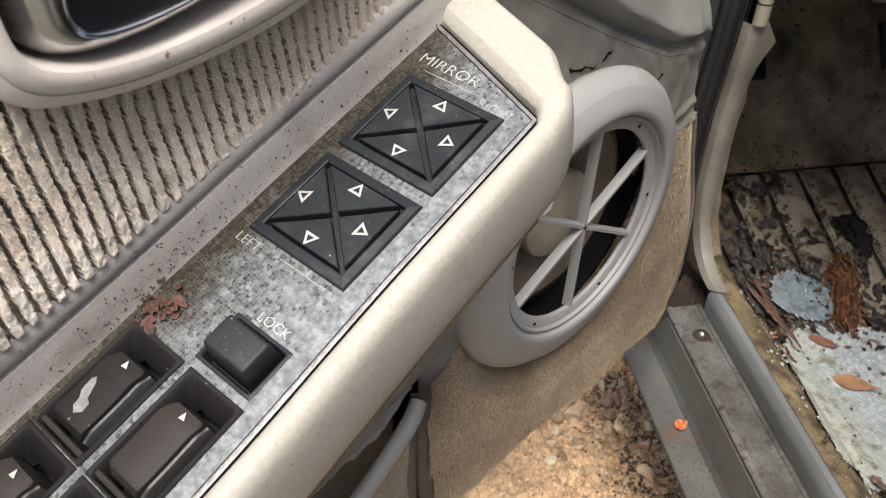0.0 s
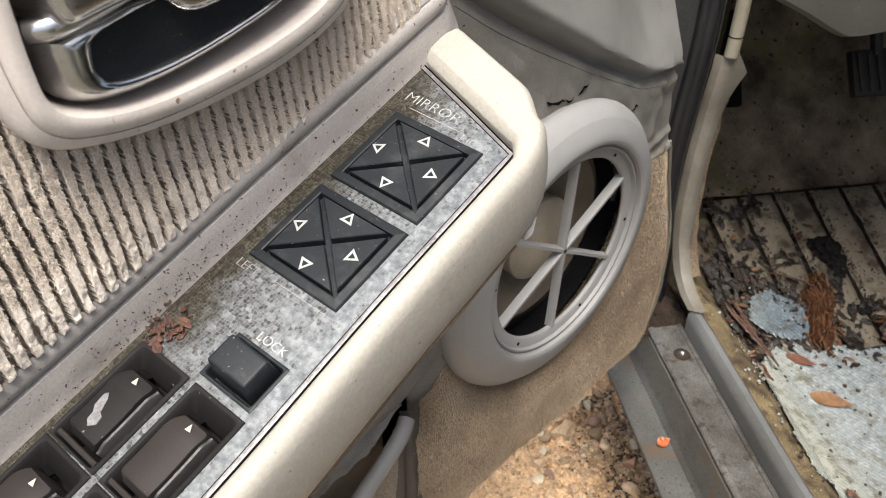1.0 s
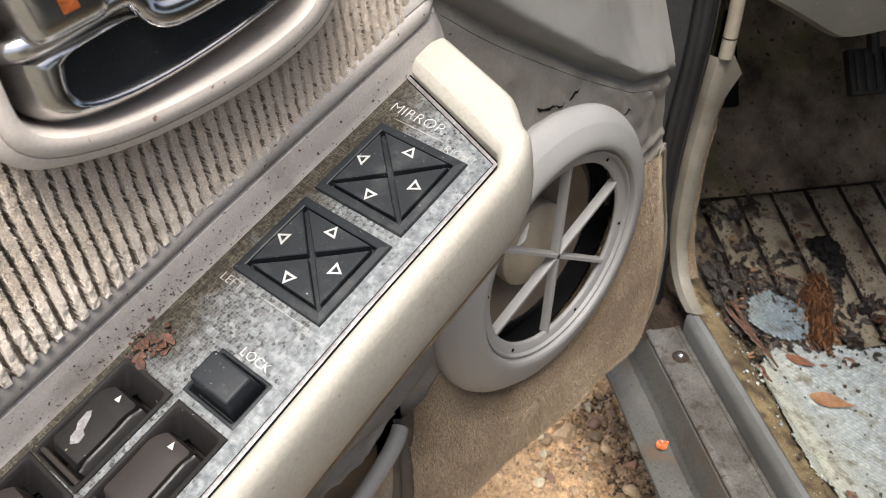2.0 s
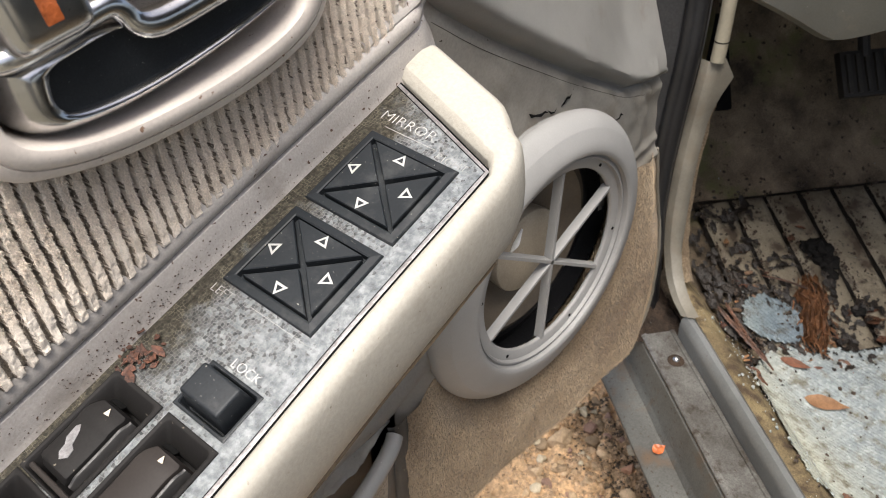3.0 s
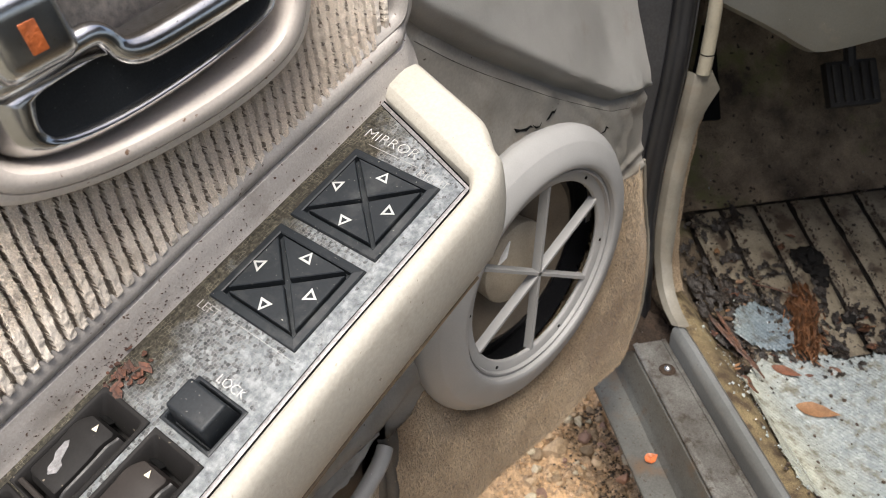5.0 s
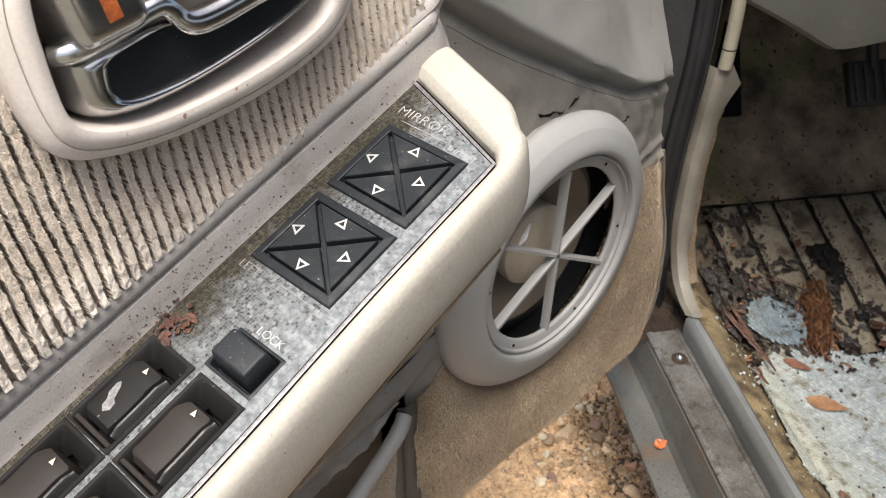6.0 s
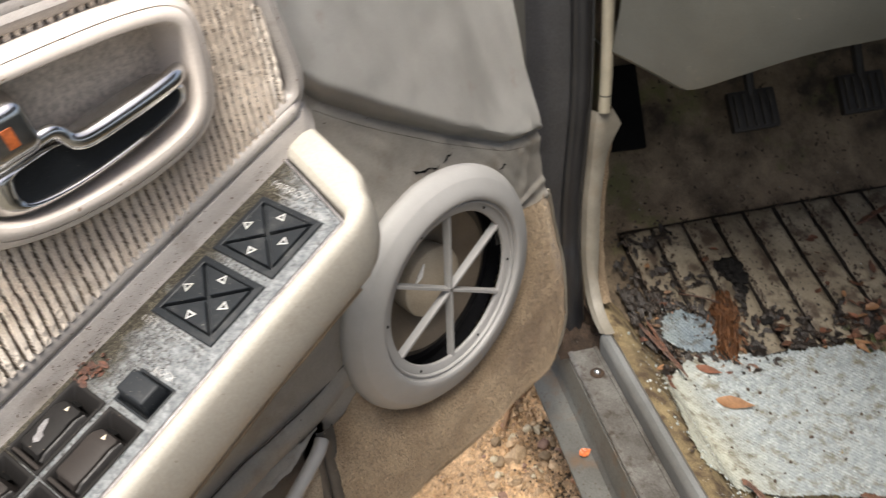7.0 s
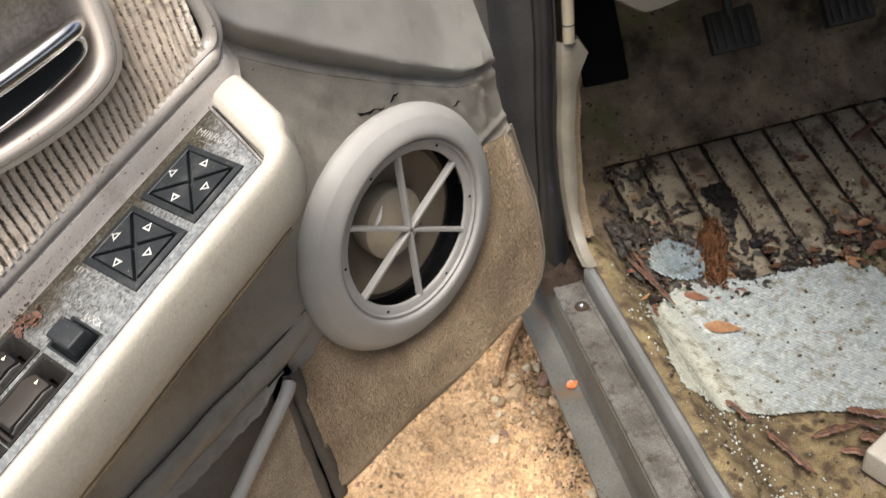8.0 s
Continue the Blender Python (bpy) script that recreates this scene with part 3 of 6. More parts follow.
def build_sill():
    bm = bmesh.new()
    prof = [(0.03, 0.06), (0.0, 0.15), (-0.058, 0.186), (-0.0620, 0.190), (-0.0620, 0.1945), (-0.057, 0.1985), (-0.040, 0.2015), (-0.0335, 0.2030), (-0.0305, 0.2080), (-0.0285, 0.212), (-0.0255, 0.243),
            (-0.0235, 0.2485), (-0.019, 0.250), (0.018, 0.250), (0.03, 0.250), (0.03, 0.06)]
    run(-1.0, 0.16, 60, prof, bm, 0.0006)
    part("sill", bm, M["sill"], body, "dull grey painted sill, rusty and stained")
    bm = bmesh.new()
    run(-1.0, 0.044, 50, [(-0.0225, 0.2515), (-0.0225, 0.2535), (-0.0205, 0.2552), (-0.0165, 0.2557), (-0.0161, 0.2540), (0.0112, 0.2540), (0.0120, 0.2556), (0.016, 0.2556), (0.017, 0.2515)], bm, 0.0003)
    bm.faces.new([v for v in bm.verts if abs((v.co - CAR_O).dot(CAR_F) - 0.044) < 1e-4][::-1])
    scuff = part("scuff_plate", bm, M["scuff"], body, "grimy ribbed metal scuff plate")
    bm = bmesh.new()
    bmesh.ops.create_uvsphere(bm, u_segments=18, v_segments=10, radius=0.0044, matrix=Matrix.Translation(car(0.0, 0.0, 0.2548)))
    screw = part("screw", bm, M["chrome"], scuff, "shiny worn screw head")
    bm = bmesh.new()
    bmesh.ops.create_cone(bm, cap_ends=True, segments=20, radius1=0.0092, radius2=0.0080, depth=0.0014, matrix=Matrix.Translation(car(0.0, 0.0, 0.2545)))
    part("washer", bm, M["dirt"], screw, "rusty washer")
    # the rounded lip inside the plate
    bm = bmesh.new()
    run(-1.0, 0.034, 60, [(0.0165, 0.252), (0.0155, 0.272), (0.0165, 0.281), (0.0205, 0.2855), (0.0260, 0.2858), (0.0300, 0.282), (0.0315, 0.274), (0.0315, 0.25)], bm, 0.0005)
    part("sill_lip", bm, M["lip"], body, "grey plastic lip along the sill")
    # dirt in the corner before the post
    bm = bmesh.new()
    sheet(bm, 30, 24, lambda u, v: car(lerp(0.035, 0.16, u), lerp(-0.035, 0.03, v), 0.2535 + 0.045 * step(0.25, 0.8, u) * step(0.9, 0.3, abs(v - 0.5) * 2) + wob(u * 4, v * 3, 0, 3, 0.006) * step(0, 0.25, u)))
    part("dirt", bm, M["dirt"], body, "rust-brown dirt heaped in the sill corner")


build_sill()

POST = [(0.030, 0.0215, 0.284), (0.056, 0.0215, 0.287), (0.084, 0.022, 0.302), (0.104, 0.022, 0.345), (0.113, 0.024, 0.41), (0.117, 0.029, 0.48), (0.120, 0.036, 0.55), (0.130, 0.039, 0.64), (0.145, 0.040, 0.78), (0.165, 0.040, 1.0)]


def build_post():
    path = smooth_path(POST, 2)
    # beige edge trim, torn where the cap ends
    bm = bmesh.new()
    rings = []
    for k, p in enumerate(path):
        f, l, z = p
        if z > 0.562:
            continue
        w = 0.010 + 0.006 * step(0.30, 0.36, z) * (1 - 0.8 * step(0.54, 0.56, z)) + 0.016 * math.exp(-((z - 0.526) / (0.010 if z > 0.526 else 0.026)) ** 2) * (0.85 + wob(f, l, z, 90, 0.7))
        prof = [(-0.006, -0.006), (-0.002, 0.002), (0.004, 0.0045), (0.010, 0.003), (w, -0.001), (w + 0.002, -0.010), (w - 0.004, -0.022)]
        bend = 0.0025 * math.sin(z * 70) * step(0.4, 0.45, z) + wob(f, l, z, 40, 0.0022) + wob(f, l, z, 110, 0.0016) * step(0.44, 0.5, z) * step(0.555, 0.53, z)
        rings.append([car(f - dn * 1.0 + bend, l + dl + bend * 0.6, z + (0.004 if z < 0.32 else 0) * (dn > 0)) for dl, dn in prof])
    loft(bm, rings, False)
    part("edge_trim", bm, M["beige"], body, "beige vinyl door edge trim, creased and torn")
    bm = bmesh.new()
    tube(bm, [car(f - 0.004, l + 0.005, z) for f, l, z in path if z > 0.535], 0.0068, 14)
    part("trim_cap", bm, M["cap"], body, "round beige pillar trim")
    bm = bmesh.new()
    f, l, z = min(path, key=lambda p: abs(p[2] - 0.556))
    tube(bm, [car(f - 0.004, l + 0.005, z - 0.0006), car(f - 0.004, l + 0.005, z + 0.0006)], 0.0071, 14)
    part("trim_joint", bm, M["hole"], body, "dark joint line in the pillar trim")
    # ragged carpet edge behind the trim
    bm = bmesh.new()
    pp = [p for p in path if 0.29 < p[2] < 0.53]
    sheet(bm, len(pp) - 1, 6, lambda u, v: (lambda p: car(p[0] + 0.012, p[1] + lerp(0.008, 0.026, v) + wob(p[2], v, 0, 60, 0.004) * v, p[2] + wob(v, p[2], 1, 50, 0.004)))(pp[round(u * (len(pp) - 1))]), thick=0.004)
    part("carpet_edge", bm, M["carpet"], body, "frayed brown carpet edge")
    # dark post with its rubber seal
    bm = bmesh.new()
    rings = []
    for f, l, z in path:
        if z < 0.292:
            continue
        zz = lerp(0.248, z, step(0.29, 0.36, z))
        f = max(f, 0.106 - 0.02 * step(0.36, 0.25, zz))
        prof = [(-0.006, 0.001), (-0.014, 0.004), (-0.020, 0.000), (-0.030, 0.004), (-0.046, 0.006), (-0.062, 0.010), (-0.078, 0.020), (-0.085, 0.05), (-0.088, 0.09), (-0.09, 0.40)]
        rings.append([car(f + 0.006 + dn, l + dl, zz) for dl, dn in prof])
    loft(bm, rings, False)
    part("door_post", bm, M["postgrey"], body, "dark grey door post with worn black seal")
    bm = bmesh.new()
    tube(bm, smooth_path([car(0.098, -0.002, 0.249), car(0.104, 0.0, 0.29)] + [car(f + 0.006, l - 0.021, z) for f, l, z in path if z > 0.35], 2), lambda t: 0.0115 + 0.009 * step(0.14, 0.0, t), 14)
    part("door_seal", bm, M["rubber"], body, "black rubber door seal")


build_post()


def carpet_z(l):
    return 0.2795 - 0.069 * step(0.040, 0.105, l) - 0.019 * step(0.095, 0.16, l) + 0.006 * math.exp(-((l - 0.075) / 0.012) ** 2)


def build_footwell():
    # mossy carpet between lip and floor, reaching in over the floor at the seat end
    bm = bmesh.new()

    def spot(u, v):
        return lerp(-1.0, 0.11, u), lerp(0.031, 0.60, v ** 1.6)

    def fn(u, v):
        f, l = spot(u, v)
        return car(f, l, carpet_z(l) + wob(f, l, 0, 40, 0.003) + wob(f, l, 2, 120, 0.0015) + wob(f, l, 5, 260, 0.0012))

    def keep(u, v):
        f, l = spot(u, v)
        return l < 0.115 or f < -0.02 + wob(f, l, 4, 25, 0.03)
    sheet(bm, 200, 60, fn, keep)
    part("sill_carpet", bm, M["moss"], body, "mossy yellow-brown carpet beside the sill")
    # floor and toe board
    bm = bmesh.new()

    def fl(u, v):
        f, l = lerp(-1.0, 0.62, u), lerp(0.04, 1.35, v)
        z = table([(-1, 0.19), (-0.1, 0.188), (0.03, 0.198), (0.25, 0.268), (0.30, 0.30), (0.46, 0.52), (0.62, 0.80)], f)
        return car(f, l, z + wob(f, l, 0, 12, 0.006) + wob(f, l, 1, 60, 0.002))
    sheet(bm, 130, 90, fl)
    part("footwell_floor", bm, M["floor"], body, "wet brown carpet floor with green algae")
    # kick panel on the post's inner side
    bm = bmesh.new()
    sheet(bm, 40, 40, lambda u, v: car(lerp(0.16, 0.62, u), lerp(0.052, 0.085, u) + wob(u, v, 0, 5, 0.006), lerp(0.2, 0.85, v)), thick=0.01)
    part("kick_panel", bm, M["floor"], body, "dirty brown kick panel carpet")
    bm = bmesh.new()
    rbox(bm, car_pose(0.372, 0.168, 0.416, ry=-54, rz=-5), (0.130, 0.068, 0.012), 0.003)
    part("foot_rest", bm, M["hole"], body, "black rubber foot rest on the toe board")
    # ribbed heel mat: a base and its raised ribs
    bm = bmesh.new()
    sheet(bm, 30, 60, lambda u, v: car(lerp(0.02, 0.252, u), lerp(0.125, 0.62, v), 0.0015 + table([(0.03, 0.200), (0.25, 0.271)], lerp(0.02, 0.252, u)) + wob(u * 2, v * 4, 0, 3, 0.002)), thick=0.004)
    mat = part("heel_mat", bm, M["mud"], body, "grey ribbed rubber heel mat strewn with dirt")
    for k in range(10):
        l0 = 0.128 + 0.0492 * k
        bm = bmesh.new()

        def rib(u, v, l0=l0, k=k):
            f, l = lerp(0.022, 0.247, u), l0 + lerp(0.003, 0.0462, v)
            edge = min(u * 12, (1 - u) * 12, v * 8, (1 - v) * 8, 1)
            return car(f, l + wob(f, k + v * 2, 0, 20, 0.0018) + wob(f, k + 3 * v, 1, 70, 0.0014), table([(0.03, 0.202), (0.25, 0.273)], f) + 0.0045 * math.sqrt(max(0, edge)) + wob(f, l, k, 40, 0.0012))
        sheet(bm, 34, 10, rib)
        part("mat_rib", bm, M["mat"], mat)


build_footwell()


def build_dash():
    bm = bmesh.new()
    lo = [(0.115, 0.046, 0.606), (0.06, 0.070, 0.599), (0.034, 0.0885, 0.5885), (0.024, 0.097, 0.5885), (-0.002, 0.132, 0.610), (-0.02, 0.189, 0.630), (-0.03, 0.2535, 0.637), (-0.035, 0.34, 0.644), (-0.035, 1.30, 0.66)]
    lo = [tuple(p) for p in smooth_path(lo, 2)]
    rings = [[car(f + 0.25, l, z - 0.005) for f, l, z in lo], [car(f + 0.02, l + 0.005, z - 0.002) for f, l, z in lo], [car(f + 0.002, l, z + 0.006) for f, l, z in lo],
             [car(f - 0.012, l, z + 0.05) for f, l, z in lo], [car(f - 0.03, l, z + 0.16) for f, l, z in lo], [car(f - 0.01, l, z + 0.26) for f, l, z in lo], [car(f + 0.3, l, z + 0.32) for f, l, z in lo], [car(0.64, l, z + 0.36) for f, l, z in lo]]
    loft(bm, rings, False)
    part("dash_panel", bm, M["dash"], body, "dusty grey plastic lower dash panel")
    for l, name in ((0.304, "brake_pedal"), (0.468, "throttle_pedal")):
        bm = bmesh.new()
        rbox(bm, car_pose(0.235, l, 0.450, ry=-52), (0.056, 0.068, 0.012), 0.003)
        tube(bm, [car(0.245, l, 0.467), car(0.30, l, 0.56), car(0.34, l, 0.75)], 0.007, 8, up=CAR_L)
        ped = part(name, bm, M["pedal"], body, "dirty black rubber pedal pad")
        for k in range(5):
            bm = bmesh.new()
            rbox(bm, car_pose(0.235, l, 0.450, ry=-52) @ pose(0, -0.025 + 0.0125 * k, 0.007), (0.046, 0.006, 0.004), 0.001)
            part("pad_rib", bm, M["pedalrib"], ped, "worn dusty rib")
    # unseen plain shell that closes the car, placed to block light
    bm = bmesh.new()
    sheet(bm, 2, 2, lambda u, v: car(lerp(-2.6, 0.62, u), 1.36, lerp(0.1, 0.88, v)), thick=0.02)
    part("far_side_blocker", bm, M["dash"], body)
    bm = bmesh.new()
    sheet(bm, 30, 10, lambda u, v: car(lerp(-2.6, -1.06, u), -0.03 * math.sin(math.pi * v * 0.8) - 0.01, lerp(0.16, 0.92, v)), thick=0.03)
    part("rear_side_blocker", bm, M["paint"], body, "unseen rear side of the car, added to block light")
    bm = bmesh.new()
    sheet(bm, 4, 10, lambda u, v: car(lerp(-1.24, -1.06, u) - 0.05 * v, 0.0 + 0.13 * v, lerp(0.92, 1.36, v)), thick=0.03)
    part("pillar_blocker", bm, M["paint"], body)
    bm = bmesh.new()
    sheet(bm, 2, 2, lambda u, v: car(0.63, lerp(0.02, 1.36, u), lerp(0.1, 1.0, v)), thick=0.02)
    part("bulkhead", bm, M["dash"], body)
    bm = bmesh.new()
    sheet(bm, 2, 2, lambda u, v: car(lerp(-2.6, 0.10, u), lerp(0.16, 1.36, v), 1.36), thick=0.02)
    part("roof_blocker", bm, M["dash"], body)


build_dash()

# ---------------------------------------------------------------- the open door
door = thing("car_door", (-0.30, 0.2, 0.28), "open car door with grey vinyl trim, cream armrest and round speaker", "car door")

SEAM = [(0.20, 0.785), (0.255, 0.746), (0.278, 0.725), (0.291, 0.713), (0.337, 0.683), (0.414, 0.638), (0.485, 0.601), (0.533, 0.594), (0.60, 0.605)]
FRONT = [(0.30, 0.545), (0.354, 0.568), (0.437, 0.563), (0.511, 0.552), (0.56, 0.540), (0.603, 0.533), (0.656, 0.540), (0.75, 0.562), (1.0, 0.635)]
CARPET_TOP = [(0.20, 0.440), (0.266, 0.456), (0.40, 0.492), (0.504, 0.522), (0.60, 0.51)]


def seat_x(x, y, z):
    """Presses the door's covering back where the speaker ring is screwed down on it."""
    return min(x, lerp(-0.2570, x, step(0.116, 0.142, math.hypot(y - 0.380, z - 0.503))))


def trim_x(y, z):
    """How far the door's trim stands towards the car."""
    s = table(SEAM, y)
    d = z - s
    x = -0.264
    if d > 0:
        roll = table([(0.25, 0.022), (0.33, 0.020), (0.45, 0.014), (0.54, 0.009)], y)
        out = table([(0.25, 0.006), (0.33, 0.012), (0.45, 0.010), (0.54, 0.005)], y)
        x += out * math.sin(math.pi / 2 * min(1, d / roll)) ** 1.3 - 0.45 * max(0, d - roll * 0.75)
    else:
        x += 0.012 * step(0.0, -0.16, d) * step(0.48, 0.3, y)
    x -= 0.003 * math.exp(-(d / 0.0035) ** 2)
    for zc, amount in ((0.530, 0.0026), (0.512, 0.0030)):
        x += amount * math.exp(-((z - zc - 0.2 * (y - 0.52)) / 0.0042) ** 2) * step(0.487, 0.500, y)
    x += 0.0022 * math.exp(-((y - 0.512) / 0.004) ** 2) * step(0.53, 0.545, z) * step(0.602, 0.59, z)
    x += (abs(wob(y, z, 3, 110, 0.0032)) + wob(y, z, 6, 60, 0.0018)) * step(0.488, 0.505, y) * step(0.572, 0.585, z) * step(0.622, 0.605, z)
    if d < 0:
        x += 0.0036 * abs(noise.noise(Vector((y * 60 + z * 45, (z - y) * 14, 8)))) * step(0.0, -0.012, d) * step(-0.10, -0.04, d)
    x += wob(y, z, 0, 14, 0.0030) + wob(y, z, 4, 45, 0.0011)
    return seat_x(x, y, z)


def build_trim():
    bm = bmesh.new()

    def spot(u, v):
        y = lerp(0.21, 0.545, u)
        top = table(SEAM, y)
        z = lerp(0.42, top, v / 0.4) if v < 0.4 else lerp(top, 1.0, ((v - 0.4) / 0.6) ** 1.4)
        y = lerp(0.21, table(FRONT, z) - 0.002, u)
        return Vector((trim_x(y, z), y, z))

    def keep(u, v):
        _, y, z = spot(u, v)
        return z > table(CARPET_TOP, y) - 0.012 and math.hypot(y - 0.3765, z - 0.5095) > 0.088
    sheet(bm, 110, 68, lambda u, v: spot(u, v * 0.4), lambda u, v: keep(u, v * 0.4), thick=-0.006)
    part("front_trim", bm, M["trimgrey"], door, "grey vinyl trim, creased and torn round the speaker")
    bm = bmesh.new()
    sheet(bm, 110, 100, lambda u, v: spot(u, 0.4 + v * 0.6), thick=-0.006)
    part("bolster_panel", bm, M["panel"], door, "pale grey moulded panel with brown stains")
    # stitched bead below the seam
    bm = bmesh.new()
    tube(bm, smooth_path([(-0.2668, y, table(SEAM, y) - 0.007) for y in (0.262, 0.278, 0.291, 0.337, 0.414, 0.485, 0.515)], 2), 0.0012, 8)
    part("seam_bead", bm, M["trimgrey"], door, "grey piped seam")
    # thin dark line that stands for the shadow along the stitched seam
    bm = bmesh.new()
    shade_path = smooth_path([(y, table(SEAM, y) - 0.0085, 0) for y in (0.285, 0.31, 0.337, 0.375, 0.414, 0.45, 0.485, 0.505)], 2)
    tube(bm, [(trim_x(p.x, p.y) + 0.0001, p.x, p.y) for p in shade_path], 0.00016, 6)
    part("stitch_shadow", bm, M["pedalrib"], door, "dark line for the shadow of the stitched seam")
    # carpeted lower corner
    bm = bmesh.new()

    def low(u, v):
        y = 0.232 + 0.320 * u
        top = table(CARPET_TOP, y) + 0.004
        z = lerp(0.282, top, v)
        front = table(FRONT, z)
        if z < 0.354:
            t = (0.354 - z) / 0.072
            front = 0.568 - 0.075 * (1 - math.sqrt(max(0, 1 - t * t)))
        y = lerp(0.228, front, u)
        x = -0.2585 + 0.016 * step(0.56, 0.36, z) - 0.012 * step(0.31, 0.282, z) + wob(y, z, 0, 13, 0.005) + wob(y, z, 2, 70, 0.0009)
        x -= 0.010 * step(0.90, 1.0, u) ** 2
        return Vector((seat_x(x, y, z), y, z))
    sheet(bm, 80, 70, low, lambda u, v: (lambda p: math.hypot(p.y - 0.3765, p.z - 0.5095) > 0.088)(low(u, v)), thick=-0.008)
    carpet = part("carpet_panel", bm, M["carpet"], door, "worn brown carpet covering the lower door")
    # short pile
    rng = random.Random(21)
    pts, faces = [], []
    while len(faces) < 60000:
        u, v = rng.random(), rng.random()
        p = low(u, v)
        if math.hypot(p.y - 0.3765, p.z - 0.5095) < 0.09:
            continue
        w, k = rng.uniform(0.00008, 0.00019), len(pts)
        a, ln = rng.gauss(2.2, 0.5), rng.uniform(0.0018, 0.0036)
        tip = p + Vector((rng.uniform(0.0006, 0.0018), math.cos(a) * ln, math.sin(a) * -ln))
        pts += [p + Vector((-0.0002, w, w)), p + Vector((-0.0002, -w, -w)), tip]
        faces.append((k, k + 1, k + 2))
    me = bpy.data.meshes.new("carpet_pile")
    me.from_pydata(pts, [], faces)
    me.materials.append(M["pile"])
    pile = new("carpet_nap", me)
    pile.parent = carpet
    tagged(pile, "short worn brown carpet pile", kind="stuff")
    # thin pale binding at the carpet's front edge
    bm = bmesh.new()
    tube(bm, [low(1.0, v) + Vector((0.001, 0.0015, 0)) for v in [k / 30 for k in range(1, 31)]], 0.0016, 6)
    part("edge_binding", bm, M["beige"], door, "thin dull beige edge binding")


build_trim()


def lower_x(y, z):
    """The vinyl under the armrest, which leans in towards the wall as it goes down."""
    lean = 0.020 * step(0.485, 0.63, z) * step(0.245, 0.10, y)
    return trim_x(max(y, 0.215), z) - 0.002 * step(0.2, 0.25, y) + 0.018 * step(0.10, -0.25, y) + lean + wob(y, z, 2, 30, 0.0012)


def build_door_shell():
    bm = bmesh.new()
    sheet(bm, 6, 6, lambda u, v: Vector((-0.30 - 0.04 * v * 0 - 0.01, lerp(-0.75, 0.545, u), lerp(0.30, 1.0, v))), thick=0.03)
    part("door_skin", bm, M["paint"], door)
    bm = bmesh.new()

    def under(u, v):
        y = lerp(-0.7, 0.26, u)
        top = min(0.66, 0.622 + 0.2987 * (y - 0.15))
        z = lerp(min(0.445, top - 0.06), top, v)
        return Vector((lower_x(y, z), y, z))
    sheet(bm, 60, 40, under, thick=-0.006)
    part("lower_trim", bm, M["trimgrey"], door, "dark grey vinyl trim under the armrest")


build_door_shell()


# ---- armrest and its switches
def armrest_path():
    """Places (along, across) round the plate, the outward way there, and how wide the pad is."""
    rows = []
    for k in range(40):
        a = lerp(-560, 60, k / 39)
        rows.append((a, 35.2 + 2.0 * step(0, -100, a), 0.0, 1.0, 1.0))
    end = Vector((101.5 - 78.2, -34.7 - 33.8)).normalized()
    for k in range(9):
        t = k / 8
        ang = lerp(0, 1, t)
        nx, ny = lerp(0, -end.y, step(0, 1, ang)), lerp(1, end.x, step(0, 1, ang))
        ln = math.hypot(nx, ny)
        rows.append((lerp(74, 79.5, t), lerp(35.2, 31.0, t) , nx / ln, ny / ln, lerp(1.0, 1.2, step(0, 1, t))))
    for k in range(1, 15):
        t = k / 14
        rows.append((lerp(79.5, 103.5, t), lerp(31.0, -40.0, t), -end.y, end.x, lerp(1.2, 1.45, step(0, 0.45, t)) - 0.06 * t))
    return rows


def build_armrest():
    side = [(-0.4, -5), (1.5, -5), (1.7, 1.0), (2.1, 2.6), (3.0, 3.9), (4.4, 4.6), (6.2, 4.7), (8.0, 4.3), (9.6, 3.2), (11.0, 1.2), (11.9, -2), (12.6, -10), (12.8, -20), (12.2, -30), (10.6, -38), (7.6, -43.5), (3.0, -46.5), (-8, -48), (-60, -52)]
    nose = [(-0.4, -5), (1.5, -5), (1.7, 0.8), (2.1, 1.5), (5.7, 4.7), (6.3, 5.0), (14.0, 5.4), (23.2, 4.9), (24.6, 4.3), (26.9, 1.6), (27.8, -2), (28.3, -10), (27.8, -20), (25.0, -31), (19.5, -39), (11.0, -43.5), (4.0, -46.5), (-8, -48), (-60, -52)]
    bm = bmesh.new()
    rings = []
    for a, b, nx, ny, w in armrest_path():
        t = step(0.0, 0.40, w - 1)
        rings.append([arm(a + nx * lerp(o, p, t), b + ny * lerp(o, p, t) + wob(a * 0.02, o, h * 0.05, 1, 0.25), lerp(h, g, t) + wob(a * 0.05, o * 0.1, 4, 1, 0.2)) for (o, h), (p, g) in zip(side, nose)])
    loft(bm, rings, False)
    part("armrest", bm, M["cream"], door, "cream vinyl armrest pad with dirty seams")
    bm = bmesh.new()
    tube(bm, [arm(a, 42.9 + 2.0 * step(0, -100, a) + wob(a * 0.03, 0, 0, 1, 0.3), -44.6) for a in range(-556, 66, 10)], 0.0013, 8, up=ARM_N)
    part("pad_piping", bm, M["piping"], door, "tan piping under the armrest pad")


build_armrest()

WELLS = [(-118, -74.5, -28.5, -2.5), (-162, -119.5, -28.5, -2.5), (-118, -74.5, 2.0, 27.5), (-162, -119.5, 2.0, 27.5)]
LOCK = (-70.2, -51.0, 0.0, 26.2)
MIRRORS = [(25.5, 70.3, -24.2, 24.3), (-23.3, 19.9, -24.2, 24.4)]


